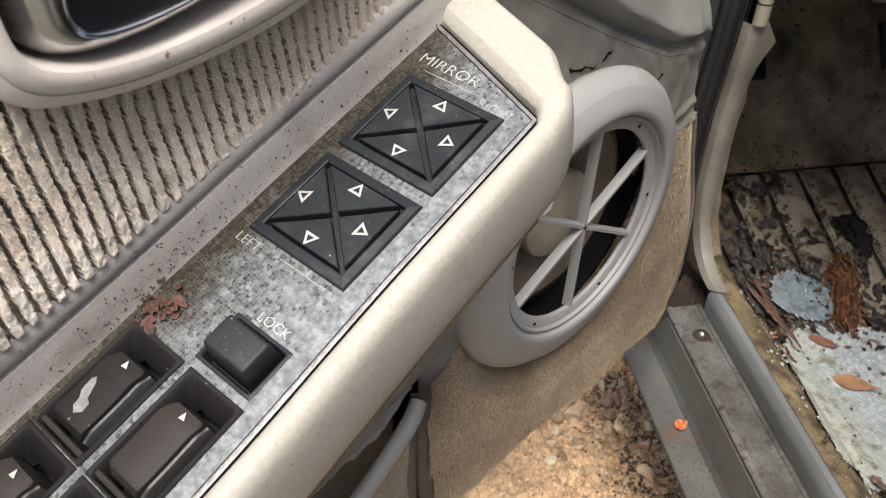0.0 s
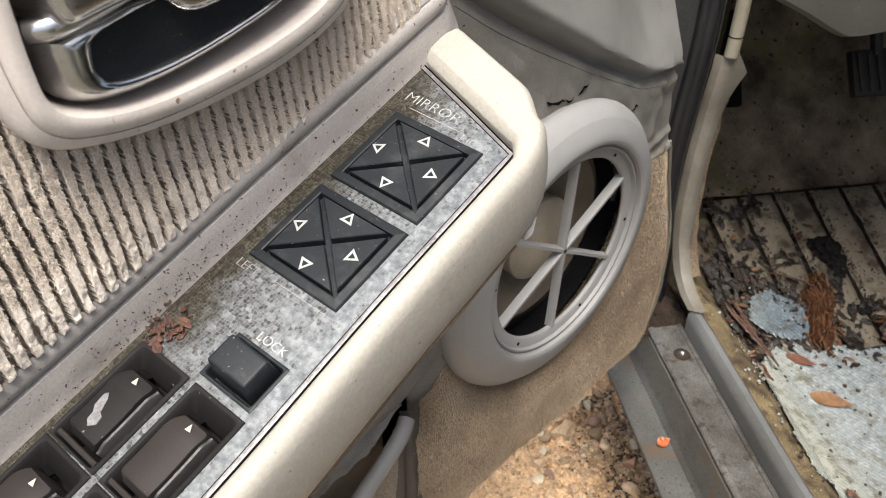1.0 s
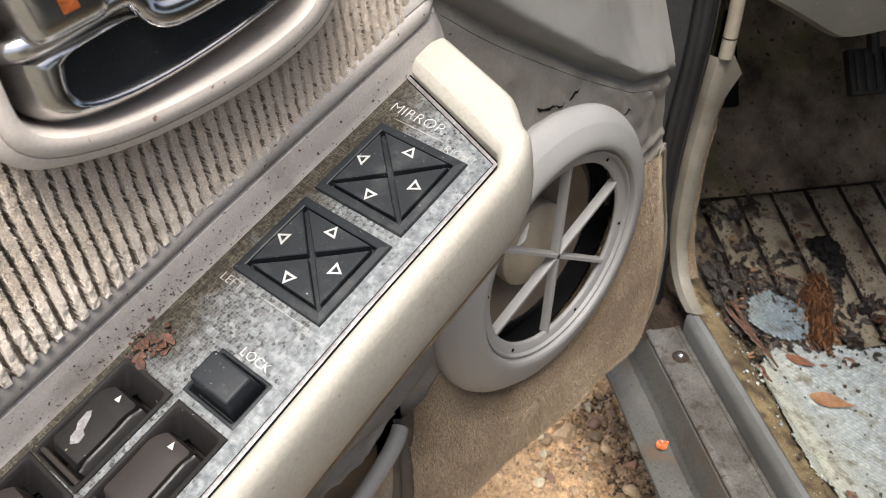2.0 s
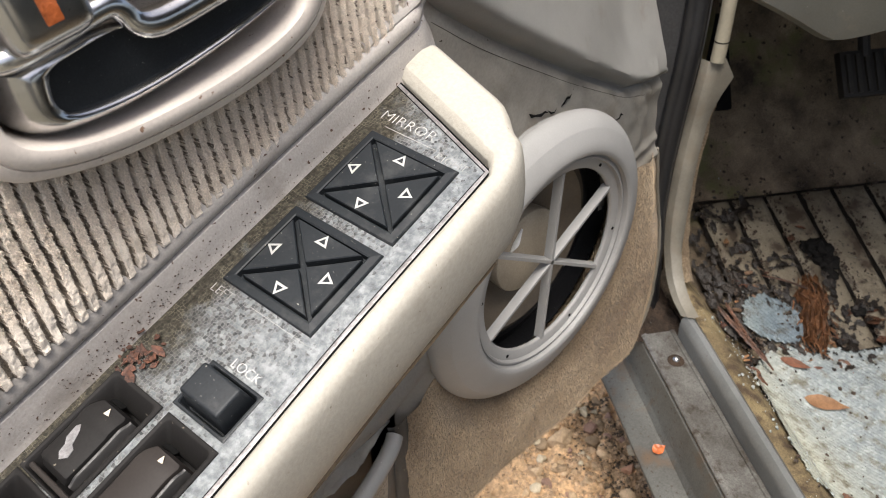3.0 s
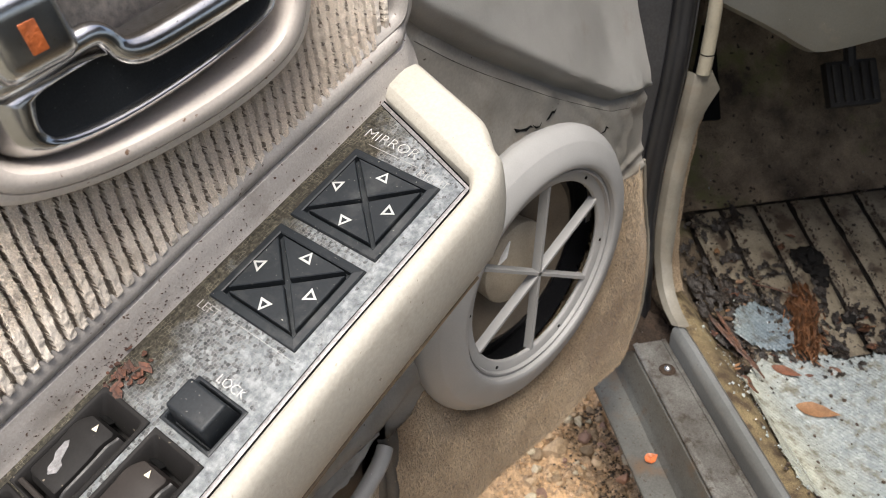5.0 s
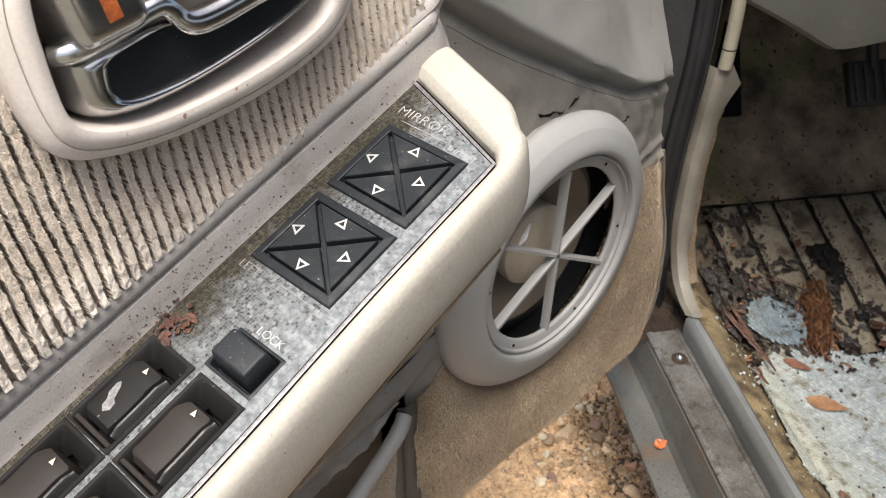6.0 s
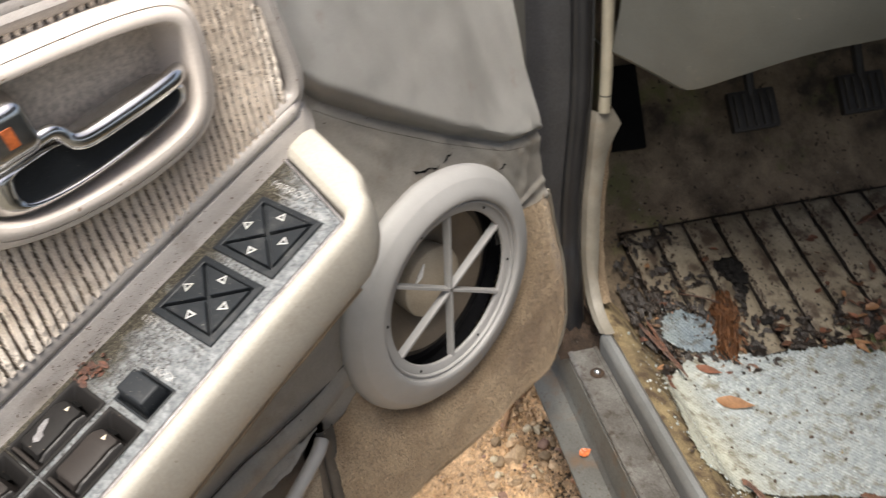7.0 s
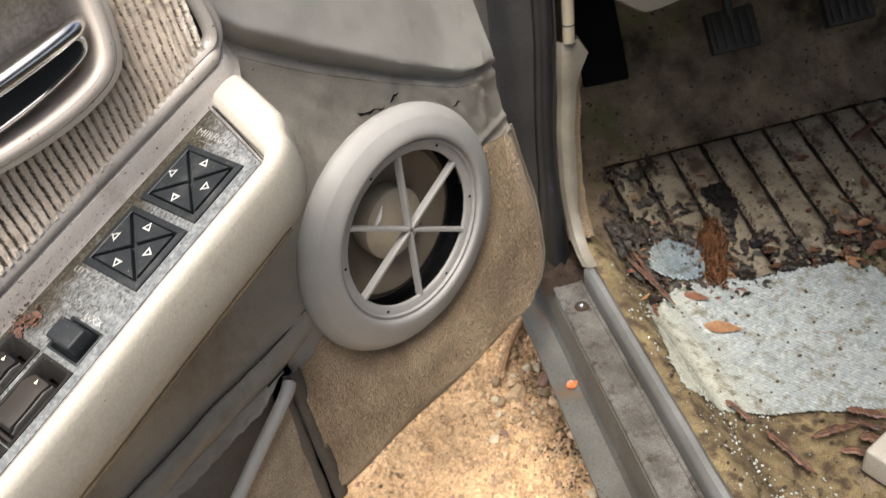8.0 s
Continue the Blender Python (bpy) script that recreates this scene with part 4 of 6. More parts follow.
def build_plate():
    bm = bmesh.new()
    cut_a = sorted({-560, 78.0, *(w[0] for w in WELLS), *(w[1] for w in WELLS), LOCK[0], LOCK[1], -300, *(m[0] + 2 for m in MIRRORS), *(m[1] - 2 for m in MIRRORS)})
    cut_b = sorted({-34.0, 35.0, *(w[2] for w in WELLS), *(w[3] for w in WELLS), LOCK[2], LOCK[3], *(m[2] + 2 for m in MIRRORS), *(m[3] - 2 for m in MIRRORS)})
    holes = WELLS + [LOCK] + [(m[0] + 2, m[1] - 2, m[2] + 2, m[3] - 2) for m in MIRRORS]
    verts = {}

    def vert(a, b):
        key = (round(a, 2), round(b, 2))
        if key not in verts:
            bb = b + (2.0 * step(0, -100, a) if b > 34 else 0)
            verts[key] = bm.verts.new(arm(a, bb, 0))
        return verts[key]
    faces = []
    for a0, a1 in zip(cut_a, cut_a[1:]):
        for b0, b1 in zip(cut_b, cut_b[1:]):
            ca, cb = (a0 + a1) / 2, (b0 + b1) / 2
            if any(h[0] < ca < h[1] and h[2] < cb < h[3] for h in holes):
                continue
            faces.append(bm.faces.new((vert(a0, b0), vert(a1, b0), vert(a1, b1), vert(a0, b1))))
    tip = bm.verts.new(arm(101.5, -34.0, 0))
    row = [vert(78.0, b) for b in cut_b]
    for p, q in zip(row, row[1:]):
        faces.append(bm.faces.new((p, tip, q)))
    bmesh.ops.solidify(bm, geom=faces, thickness=0.0015)
    return part("switch_plate", bm, M["plate"], door, "cracked silver film switch plate, browned by dirt", smooth=False)


plate = build_plate()


def build_plate_edge():
    """A dull raised band round the plate and the dark gap before the pad."""
    line = [(a, 35.0 + 2.0 * step(0, -100, a), 0, 1) for a in range(-556, 72, 12)] + [(77.5, 34.8, 0.55, 0.83), (90, -0.5, 0.948, 0.32), (101, -33, 0.948, 0.32)]
    bm = bmesh.new()
    loft(bm, [[arm(a - na * o, b - nb * o, h) for o, h in ((-0.2, -0.6), (0.0, 0.25), (0.3, 0.36), (1.7, 0.30), (1.95, 0.08), (2.0, -0.3))] for a, b, na, nb in line], False)
    part("plate_edge", bm, M["band"], plate, "dull grey-brown edge band")
    bm = bmesh.new()
    for off, wide in ((0.45, 0.00045), (-2.05, 0.00022)):
        tube(bm, [arm(a + na * off, b + nb * off, 0.1) for a, b, na, nb in line], wide, 6, up=ARM_N)
    part("edge_gap", bm, M["hole"], plate, "dark gap beside the pad")


build_plate_edge()


def lettering(words, a, b, size, parent, mat, stretch=1.0, name="lettering"):
    """Flat letters that read across the plate."""
    cu = bpy.data.curves.new(name, "FONT")
    cu.body, cu.size, cu.extrude, cu.offset = words, size / 1000, 0.00004, -0.000026 * size
    tmp = new(name, cu)
    dg = bpy.context.evaluated_depsgraph_get()
    me = bpy.data.meshes.new_from_object(tmp.evaluated_get(dg))
    bpy.data.objects.remove(tmp)
    me.materials.clear()
    me.materials.append(mat)
    ob = new(name, me)
    me.transform(Matrix.Translation(arm(a, b, 0.12)) @ Matrix((ARM_B, ARM_A, ARM_N)).transposed().to_4x4() @ Matrix.Diagonal((stretch, 1, 1, 1)))
    ob.parent = parent
    return tagged(ob, "worn white lettering " + words)


def build_letters():
    for words, a, b, size, st in (("MIRROR", 78.8, -27.5, 8.0, 1.06), ("RIGHT", 71.3, 9.5, 5.8, 1.0), ("LEFT", -29.6, -26.0, 5.8, 1.0), ("LOCK", -48.6, 6.2, 5.6, 1.0)):
        lettering(words, a, b, size, plate, M["white" if words == "LOCK" else "print"], st)
    for a, b0, b1 in ((75.6, -21.0, 7.4), (-26.4, -9.4, 25.6)):
        bm = bmesh.new()
        rbox(bm, arm_pose(a, (b0 + b1) / 2, 0.1), (0.00013, (b1 - b0) / 1000, 0.0002), 0)
        part("marking_line", bm, M["print"], plate, "thin worn white line")


build_letters()


def mirror_switch(a0, a1, b0, b1):
    """A square rocker pad: frame, four three-sided keys with an arrow on each."""
    ca, cb, ha, hb = (a0 + a1) / 2, (b0 + b1) / 2, (a1 - a0) / 2, (b1 - b0) / 2
    bm = bmesh.new()

    def square(k, h, drop=0):
        return [arm(ca + sa * (ha - k), cb + sb * (hb - k), h) for sa, sb in ((-1, -1), (1, -1), (1, 1), (-1, 1))]
    loft(bm, [square(0, -1), square(0, 0.9), square(0.5, 1.5), square(3.6, 1.9), square(4.2, 1.6), square(4.3, -1.4)], True)
    bm.faces.new([bm.verts.new(p) for p in square(4.3, -1.4)])
    sw = part("mirror_switch", bm, M["black"], door, "black square mirror switch with white arrows", smooth=False)
    la, lb = ha - 5.2, hb - 5.2
    for da, db in ((1, 0), (-1, 0), (0, 1), (0, -1)):
        g = 1.15
        if da:
            tri = [(da * 1.9, 0.0), (da * (la), -(lb - g * 1.3)), (da * (la), (lb - g * 1.3))]
        else:
            tri = [(0.0, db * 1.9), (-(la - g * 1.3), db * lb), ((la - g * 1.3), db * lb)]
        c = (sum(p[0] for p in tri) / 3, sum(p[1] for p in tri) / 3)

        def ring(k, h, tilt):
            out = []
            for p, q in tri:
                x, y = lerp(p, c[0], k), lerp(q, c[1], k)
                out.append(arm(ca + x, cb + y, h + tilt * (abs(x) / la if da else abs(y) / lb)))
            return out
        bm = bmesh.new()
        loft(bm, [ring(0, -1.3, 0), ring(0.0, 1.7, 0.5), ring(0.05, 2.1, 0.5)], True)
        bm.faces.new([bm.verts.new(p) for p in ring(0.05, 2.1, 0.5)])
        bmesh.ops.remove_doubles(bm, verts=bm.verts, dist=1e-6)
        part("key", bm, M["black"], sw, smooth=False)
        # hollow arrow that points outwards
        tip, wide = 3.5, 3.3
        r = (lb * 0.72 if db > 0 else lb * 0.82) if db else la * 0.79

        def arrow(k):
            pts = [(tip * k, 0.0), (-2.0 * k, -wide * k), (-2.0 * k, wide * k)]
            return [((ca + da * (r + p) + (q if db else 0)), (cb + db * (r + p) + (q if da else 0))) for p, q in pts]
        bm = bmesh.new()
        h = 2.1 + 0.5 * 0.72 + 0.30
        o, i = [bm.verts.new(arm(x, y, h)) for x, y in arrow(1.0)], [bm.verts.new(arm(x, y, h)) for x, y in arrow(0.48)]
        fs = [bm.faces.new((o[k], o[(k + 1) % 3], i[(k + 1) % 3], i[k])) for k in range(3)]
        bmesh.ops.solidify(bm, geom=fs, thickness=0.0002)
        part("arrow_mark", bm, M["white"], sw, "white hollow arrow", smooth=False)
    return sw


for m4 in MIRRORS:
    mirror_switch(*m4)


def round_rect(a0, a1, b0, b1, r, n=5):
    """A rectangle's outline with round corners."""
    out = []
    for ca, cb, start in ((a0 + r, b0 + r, 180), (a1 - r, b0 + r, 270), (a1 - r, b1 - r, 0), (a0 + r, b1 - r, 90)):
        out += [(ca + r * math.cos(radians(start + 90 * k / (n - 1))), cb + r * math.sin(radians(start + 90 * k / (n - 1)))) for k in range(n)]
    return out


def well(bm, a0, a1, b0, b1, deep, rim, rise=0.9):
    """A moulded frame round a hole, with sloping walls and a floor."""
    def sq(k, h):
        return [arm(a, b, h) for a, b in round_rect(a0 + k, a1 - k, b0 + k, b1 - k, 0.25 if k < 0.1 else 1.2)]
    loft(bm, [sq(-0.6, -0.2), sq(-0.6, rise * 0.6), sq(0.0, rise), sq(rim * 0.6, rise), sq(rim, rise - 0.6), sq(rim + 0.8, -deep), sq(rim + 4, -deep)], True)
    bm.faces.new([bm.verts.new(p) for p in sq(rim + 4, -deep)])


def lock_switch():
    a0, a1, b0, b1 = LOCK
    bm = bmesh.new()
    well(bm, a0, a1, b0, b1, 6, 1.0, 0.6)
    sw = part("lock_switch", bm, M["black"], door, "black rocker door lock switch", smooth=False)
    bm = bmesh.new()
    rbox(bm, arm_pose((a0 + a1) / 2 + 0.4, (b0 + b1) / 2 + 0.2, 2.6, tip=0, roll=3), (0.0158, 0.0210, 0.0140), 0.0014, 3, taper=(0.80, 0.92))
    part("button", bm, M["black"], sw)


lock_switch()


def window_switch(a0, a1, b0, b1, chipped):
    bm = bmesh.new()

    def sq(k, h, front=0.0, inner=0.0):
        return [arm(a, b, h) for a, b in round_rect(a0 + k * 0.5, a1 - k - front, b0 + k + inner, b1 - k, 0.3 if k < 0 else 2.2)]
    loft(bm, [sq(-0.6, -0.2), sq(-0.6, 0.6), sq(-0.2, 1.0), sq(0.8, 1.0), sq(1.3, 0.6), sq(1.7, -1.0, 0.6, 0.3), sq(2.2, -7.0, 5.2, 1.6), sq(2.6, -14.0, 5.4, 1.8)], True)
    bm.faces.new([bm.verts.new(p) for p in sq(2.6, -14.0, 5.4, 1.8)])
    sw = part("window_switch", bm, M["wellblack"], door, "brown-black window switch" + (" with chipped, scuffed rocker" if chipped else ""))
    # the rocker: rear bar and raised front, its far corner rounded
    la, lb = a0 + 4.6, a1 - 9.2
    w0, w1 = b0 + 3.0, b1 - 6.4
    n = 28

    def top_at(t):
        return 2.5 - 0.4 * math.sin(math.pi * min(1, t / 0.66)) + (0.45 if chipped else 0.1) * step(0.66, 0.69, t) - 1.6 * step(0.72, 1.0, t) ** 1.5 - 5.0 * step(0.965, 1.0, t) ** 2 - 4.0 * step(0.10, 0.0, t) ** 1.5
    bm = bmesh.new()
    rings = []
    for k in range(n + 1):
        t = k / n
        a, top = lerp(la, lb, t), top_at(t)
        p0 = w0 + 5.0 * (1 - math.sqrt(max(0, 1 - max(0, (t - 0.72) / 0.28) ** 2))) + 1.6 * step(0.12, 0, t)
        p1 = w1 - 1.8 * step(0.9, 1.0, t) ** 2 - 1.2 * step(0.10, 0, t)
        rings.append([arm(a, p0, -13), arm(a, p0, top - 1.6), arm(a, p0 + 0.5, top - 0.5), arm(a, p0 + 1.4, top), arm(a, (p0 + p1) / 2, top + 0.2), arm(a, p1 - 1.0, top + 0.05), arm(a, p1 - 0.2, top - 0.4), arm(a, p1, top - 1.4), arm(a, p1 + 0.3, -13)])
    loft(bm, rings, True, True)
    part("rocker", bm, M["wellblack" if chipped else "brownblack"], sw)
    # rib along its side, lighter in colour for the sheen on it
    bm = bmesh.new()
    rings = []
    for k in range(n + 1):
        t = k / n
        a, top = lerp(la + 0.6, lb - 1.0, t), 0.7 + 0.6 * t - 0.35 * math.sin(math.pi * t) - 1.8 * step(0.82, 1.0, t) - 1.6 * step(0.16, 0.0, t)
        rings.append([arm(a, w1 + 0.35, -13), arm(a, w1 + 0.35, top), arm(a, w1 + 0.8, top + 0.35), arm(a, w1 + 1.6, top + 0.2), arm(a, w1 + 2.1, top - 0.5), arm(a, w1 + 2.4, -13)])
    loft(bm, rings, True, True)
    part("side_rib", bm, M["ribsheen"], sw, "side rib with its sheen put into the grey")
    # dark slot at the front
    bm = bmesh.new()
    rbox(bm, arm_pose(lb + 2.0, w0 + 3.2, -6.9, tip=40), (0.005, 0.007, 0.0008), 0.0002)
    part("slot", bm, M["hole"], sw)
    bm = bmesh.new()
    ta, tb = lb - 3.6, (b0 + b1) / 2 - 0.2
    th = top_at(0.84) + 0.42
    prism(bm, [(ta + 1.7, tb - 0.4), (ta - 1.0, tb - 1.2), (ta - 0.7, tb + 1.2)], th - 0.3, th, arm)
    part("pointer_mark", bm, M["ivory"], sw, "small ivory pointer mark", smooth=False)
    # cross bar at the rear of the well
    bm = bmesh.new()
    tube(bm, [arm(a0 + 2.4, b0 + 2, -0.8), arm(a0 + 2.4, b1 - 2, -0.8)], 0.0011, 8, up=ARM_N)
    part("cross_bar", bm, M["brownblack"], sw)
    if chipped:
        bm = bmesh.new()
        out = [(-14.5, -0.6), (-13, -2.6), (-10.5, -3.0), (-8.6, -4.6), (-4.6, -5.0), (-3.4, -4.0), (-5.0, -2.6), (-7.4, -1.6), (-9.2, -0.8), (-10, 0.9), (-12.6, 1.4)]
        prism(bm, [(lb - 8.0 + p * 1.15, (b0 + b1) / 2 - 0.8 + q * 1.15) for p, q in out], 1.0, 2.52, arm)
        part("scuff", bm, M["scrape"], sw, "pale scraped patch", smooth=False)


for k, w in enumerate(WELLS):
    window_switch(*w, chipped=(k == 0))


def build_liner():
    """The vinyl wall between plate and fabric, its groove and the bead above it."""
    prof = [(-31.5, -2.5), (-33.0, 0.6), (-33.7, 3.5), (-34.3, 7), (-35.0, 11.5), (-36.0, 14.0), (-37.6, 14.8), (-37.8, 15.6), (-36.4, 16.1), (-35.4, 17.6), (-35.1, 20.0), (-35.7, 22.4), (-37.2, 24.2), (-39.2, 24.8), (-41.2, 23.9), (-42.8, 20.0), (-46.5, 12.0), (-49.0, -2.0)]
    bm = bmesh.new()
    rings = []
    for k in range(90):
        a = lerp(-560, 156, k / 89)
        bend = 40 * step(124, 158, a)
        rings.append([arm(a, b - bend * 0.72 + wob(a * 0.015, b * 0.03, h * 0.03, 1, 0.5), h + bend * 0.12 * (h > 15)) for b, h in prof])
    loft(bm, rings, False)
    part("armrest_liner", bm, M["wall"], door, "shiny grey-brown vinyl strip with rust flecks")
    # the border turns up beside the fabric
    path = smooth_path([(38, 16.0, -3.9), (58, 21.0, -3.7), (69, 24.0, -3.2), (77, 27.5, -2.2), (79, 36, -1), (77, 50, -0.5), (71, 78, 0), (65, 104, 0), (58, 117, 0), (44, 122, 0), (0, 121, 0), (-90, 116.5, 0), (-240, 110, 0)], 3)
    prof = [(-5, -3.5), (-4, 1.0), (-2, 3.4), (0.5, 4.0), (2.6, 2.8), (3.6, 1.4), (5.5, 1.4), (8, 0.2), (11, -4), (14, -14)]
    bm = bmesh.new()
    rings = []
    for k, p in enumerate(path):
        d = (path[min(k + 1, len(path) - 1)] - path[max(k - 1, 0)])
        d.z = 0
        d.normalize()
        rings.append([ins(p.x + d.y * o, p.y - d.x * o, h + p.z) for o, h in prof])
    loft(bm, rings, False)
    part("border_trim", bm, M["wall"], door, "grey vinyl border round the fabric")
    bm = bmesh.new()
    sheet(bm, 30, 20, lambda u, v: ins(lerp(-420, 60, u), lerp(112, 300, v), -1.5 + 9 * step(0, 0.25, v) - 30 * v * v), thick=-0.004)
    part("upper_trim", bm, M["wall"], door, "mauve-grey vinyl upper door trim")


build_liner()

# ---- fabric insert with the pull handle
BEZEL_OUT = [(-129, 88), (-129.5, 50), (-124, 31), (-100, 24.5), (-73, 22.5), (-34, 25), (-3, 33), (11, 43), (17, 60), (20, 90), (12, 110), (-22, 114), (-72, 111), (-113, 107)]
BEZEL_IN = [(-116, 88), (-118, 58), (-117, 44), (-101, 37), (-76, 35.5), (-42, 38.5), (-14, 45), (-3, 53), (2, 66), (3.5, 89), (-1, 99), (-25, 101), (-73, 99), (-108, 97)]


BEZEL_MID = [((p + r) / 2, (q + t) / 2) for (p, q), (r, t) in zip(BEZEL_OUT, BEZEL_IN)]


def inside(poly, x, y):
    hit = False
    for (x0, y0), (x1, y1) in zip(poly, poly[1:] + poly[:1]):
        if (y0 > y) != (y1 > y) and x < (x1 - x0) * (y - y0) / (y1 - y0) + x0:
            hit = not hit
    return hit


def build_fabric():
    bm = bmesh.new()
    pitch = 5.3
    e0, e1 = -230.0, 68.0
    ribs = round((e1 - e0) / pitch)
    nu, nv = ribs * 12, 250

    def rib_at(e, up):
        """One on a rib of pile, nought in the groove beside it."""
        sway = wob(e * 0.01, up * 0.02, 0, 1.6, 1.6)
        fray = wob(e * 0.3, up * 0.16, 7, 1.0, 0.5) + wob(e, up, 9, 0.8, 0.3)
        return step(0.38, 0.68, abs(math.sin((e + sway + fray) / pitch * math.pi)))

    def fn(u, v):
        e = lerp(e0, e1, u)
        low = 0.262 * e - 3.5
        up = lerp(low, 126, v)
        rib = rib_at(e, up)
        shown = 7.2 + 0.24 * e
        fill = 3.0 * step(shown + 3.5, shown, up) * (1 - rib)
        h = -6.6 + 6.8 * rib + fill + wob(e * 0.2, up * 0.2, 1, 1.0, 0.5) + wob(e, up * 0.8, 2, 0.7, 0.45) * rib + wob(e, up, 6, 1.5, 0.2) + wob(e, up, 12, 2.6, 0.15)
        edge = step(0.0, 3.0, up - low)
        h += 1.2 * step(-40, -120, e) * step(shown + 14, shown, up) - 1.0 * step(-10, 40, e) * step(shown + 9, shown + 1, up)
        return ins(e, up, h - 4.0 * (1 - edge))
    sheet(bm, nu, nv, fn, keep=lambda u, v: not inside(BEZEL_MID, lerp(e0, e1, u), lerp(0.262 * lerp(e0, e1, u) - 3.5, 126, v)))
    # the backing between the ribs takes a darker colour for the grooves' shade
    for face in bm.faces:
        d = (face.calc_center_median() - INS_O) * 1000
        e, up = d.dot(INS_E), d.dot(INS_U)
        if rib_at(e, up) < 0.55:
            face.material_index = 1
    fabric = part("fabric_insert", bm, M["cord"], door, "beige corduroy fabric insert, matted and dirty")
    fabric.data.materials.append(M["grooveshade"])
    # fuzzy nap on the ribs
    rng = random.Random(3)
    pts, faces = [], []
    while len(faces) < 260000:
        e = rng.uniform(-175, 57)
        low = 1.5 + 0.262 * e
        up = low + rng.uniform(0, 120)
        if inside(BEZEL_MID, e, up):
            continue
        rib = rib_at(e, up)
        if rib < rng.uniform(0.3, 0.85):
            continue
        h = -6.7 + 6.8 * rib + wob(e * 0.2, up * 0.2, 1, 1.0, 0.5) + wob(e, up * 0.8, 2, 0.7, 0.45) * rib
        de, du, dh = rng.gauss(0, 0.42), rng.gauss(-0.1, 0.42), rng.uniform(0.3, 1.1)
        w = rng.uniform(0.07, 0.16)
        k = len(pts)
        pts += [ins(e - w, up, h), ins(e + w, up + w, h), ins(e + de, up + du, h + dh)]
        faces.append((k, k + 1, k + 2))
    me = bpy.data.meshes.new("fabric_nap")
    me.from_pydata(pts, [], faces)
    me.materials.append(M["nap"])
    nap = new("fabric_nap", me)
    nap.parent = fabric


build_fabric()


def build_handle():
    out, inn = smooth_path([(*p, 0) for p in BEZEL_OUT], 3, True), smooth_path([(*p, 0) for p in BEZEL_IN], 3, True)
    rings = []
    for t, h in ((0.06, -5), (0.02, 3), (0.0, 7.0), (0.02, 9.2), (0.08, 11.0), (0.20, 12.6), (0.36, 13.9), (0.375, 13.3), (0.395, 13.2), (0.415, 14.4), (0.50, 15.8), (0.64, 16.9), (0.80, 17.2), (0.91, 16.8), (0.97, 15.6), (1.0, 12.5), (1.02, -30)):
        rings.append([ins(lerp(o.x, i.x, t), lerp(o.y, i.y, t), h) for o, i in zip(out, inn)])
    bm = bmesh.new()
    loft(bm, rings, True)
    bezel = part("handle_bezel", bm, M["bezel"], door, "glossy pinkish-beige plastic handle surround")
    bm = bmesh.new()
    cup = [(p.x, p.y) for p in inn]
    prism(bm, cup, -20, -15, ins)
    part("handle_cup", bm, M["cup"], door, "dark brown-grey recess behind the handle")
    # lever: chrome frame with a black pad
    lever = [(-112, 66), (-113, 52), (-111, 41), (-98, 36), (-72, 37), (-38, 43), (-10, 51.5), (2, 58), (1, 71), (-22, 68), (-43, 64), (-59.5, 60.5), (-66.5, 61.5), (-71, 65.5), (-75.5, 68), (-96, 64.5)]
    pad = [(-97, 58.5), (-99, 54), (-99.5, 46.5), (-94, 43), (-72, 43), (-40, 48.5), (-14, 55), (-5, 59), (-4, 66), (-24, 64), (-43, 60.5), (-59, 57.3), (-68, 60), (-73, 63.5), (-88, 60.5)]
    # the lever stands proud of the recess
    lever, pad = ([(0.978 * e - 4.2, 0.98 * u + 3.0) for e, u in line] for line in (lever, pad))
    lo, pi = smooth_path([(*p, 0) for p in lever], 2, True), smooth_path([(*p, 0) for p in pad], 2, True)
    bm = bmesh.new()
    rr = []
    for t, h in ((0.0, -8), (0.0, 6), (0.10, 10.5), (0.32, 14.0), (0.58, 16.0), (0.74, 16.6), (0.84, 16.4), (0.92, 15.7), (1.0, 14.9), (1.02, 12.0)):
        rr.append([ins(lerp(o.x, i.x, t), lerp(o.y, i.y, t), h) for o, i in zip(lo, pi)])
    loft(bm, rr, True)
    handle = part("pull_handle", bm, M["chrome"], door, "pitted chrome door pull with black pad")
    bm = bmesh.new()
    prism(bm, [(p.x, p.y) for p in pi], 6, 13.7, ins)
    part("pad", bm, M["insert"], handle, "black leatherette pad", smooth=False)
    # upper rail, rounded
    bm = bmesh.new()
    tube(bm, smooth_path([ins(0.978 * e - 4.2, 0.98 * u + 3.0, h + 5.5) for e, u, h in ((-112, 64, 5), (-108, 64.3, 9), (-98, 65.8, 10.6), (-79, 70.4, 10.6), (-73.5, 70.6, 10.6), (-70.0, 67.0, 10.6), (-68.0, 63.3, 10.8), (-63.0, 61.3, 11.0), (-54, 62.3, 11.4), (-43, 64.3, 11.8), (-25, 67.4, 11.5), (-6, 70.8, 9.5), (3, 72, 3))], 2),
         lambda t: 0.0038 + 0.0013 * step(0.42, 0.6, t) - 0.0012 * step(0.9, 1.0, t), 16)
    part("rail", bm, M["chrome"], handle, "polished chrome rail")
    # lock knob
    bm = bmesh.new()
    m = Matrix((INS_E, INS_U, INS_N)).transposed().to_4x4()
    rbox(bm, Matrix.Translation(ins(-97.5, 79.5, 10.5)) @ m @ pose(0, 0, 0, 0, 0, 8), (0.034, 0.029, 0.027), 0.006, 4, taper=(0.72, 0.8))
    knob = part("lock_knob", bm, M["chrome"], door, "tarnished chrome inner lock catch")
    bm = bmesh.new()
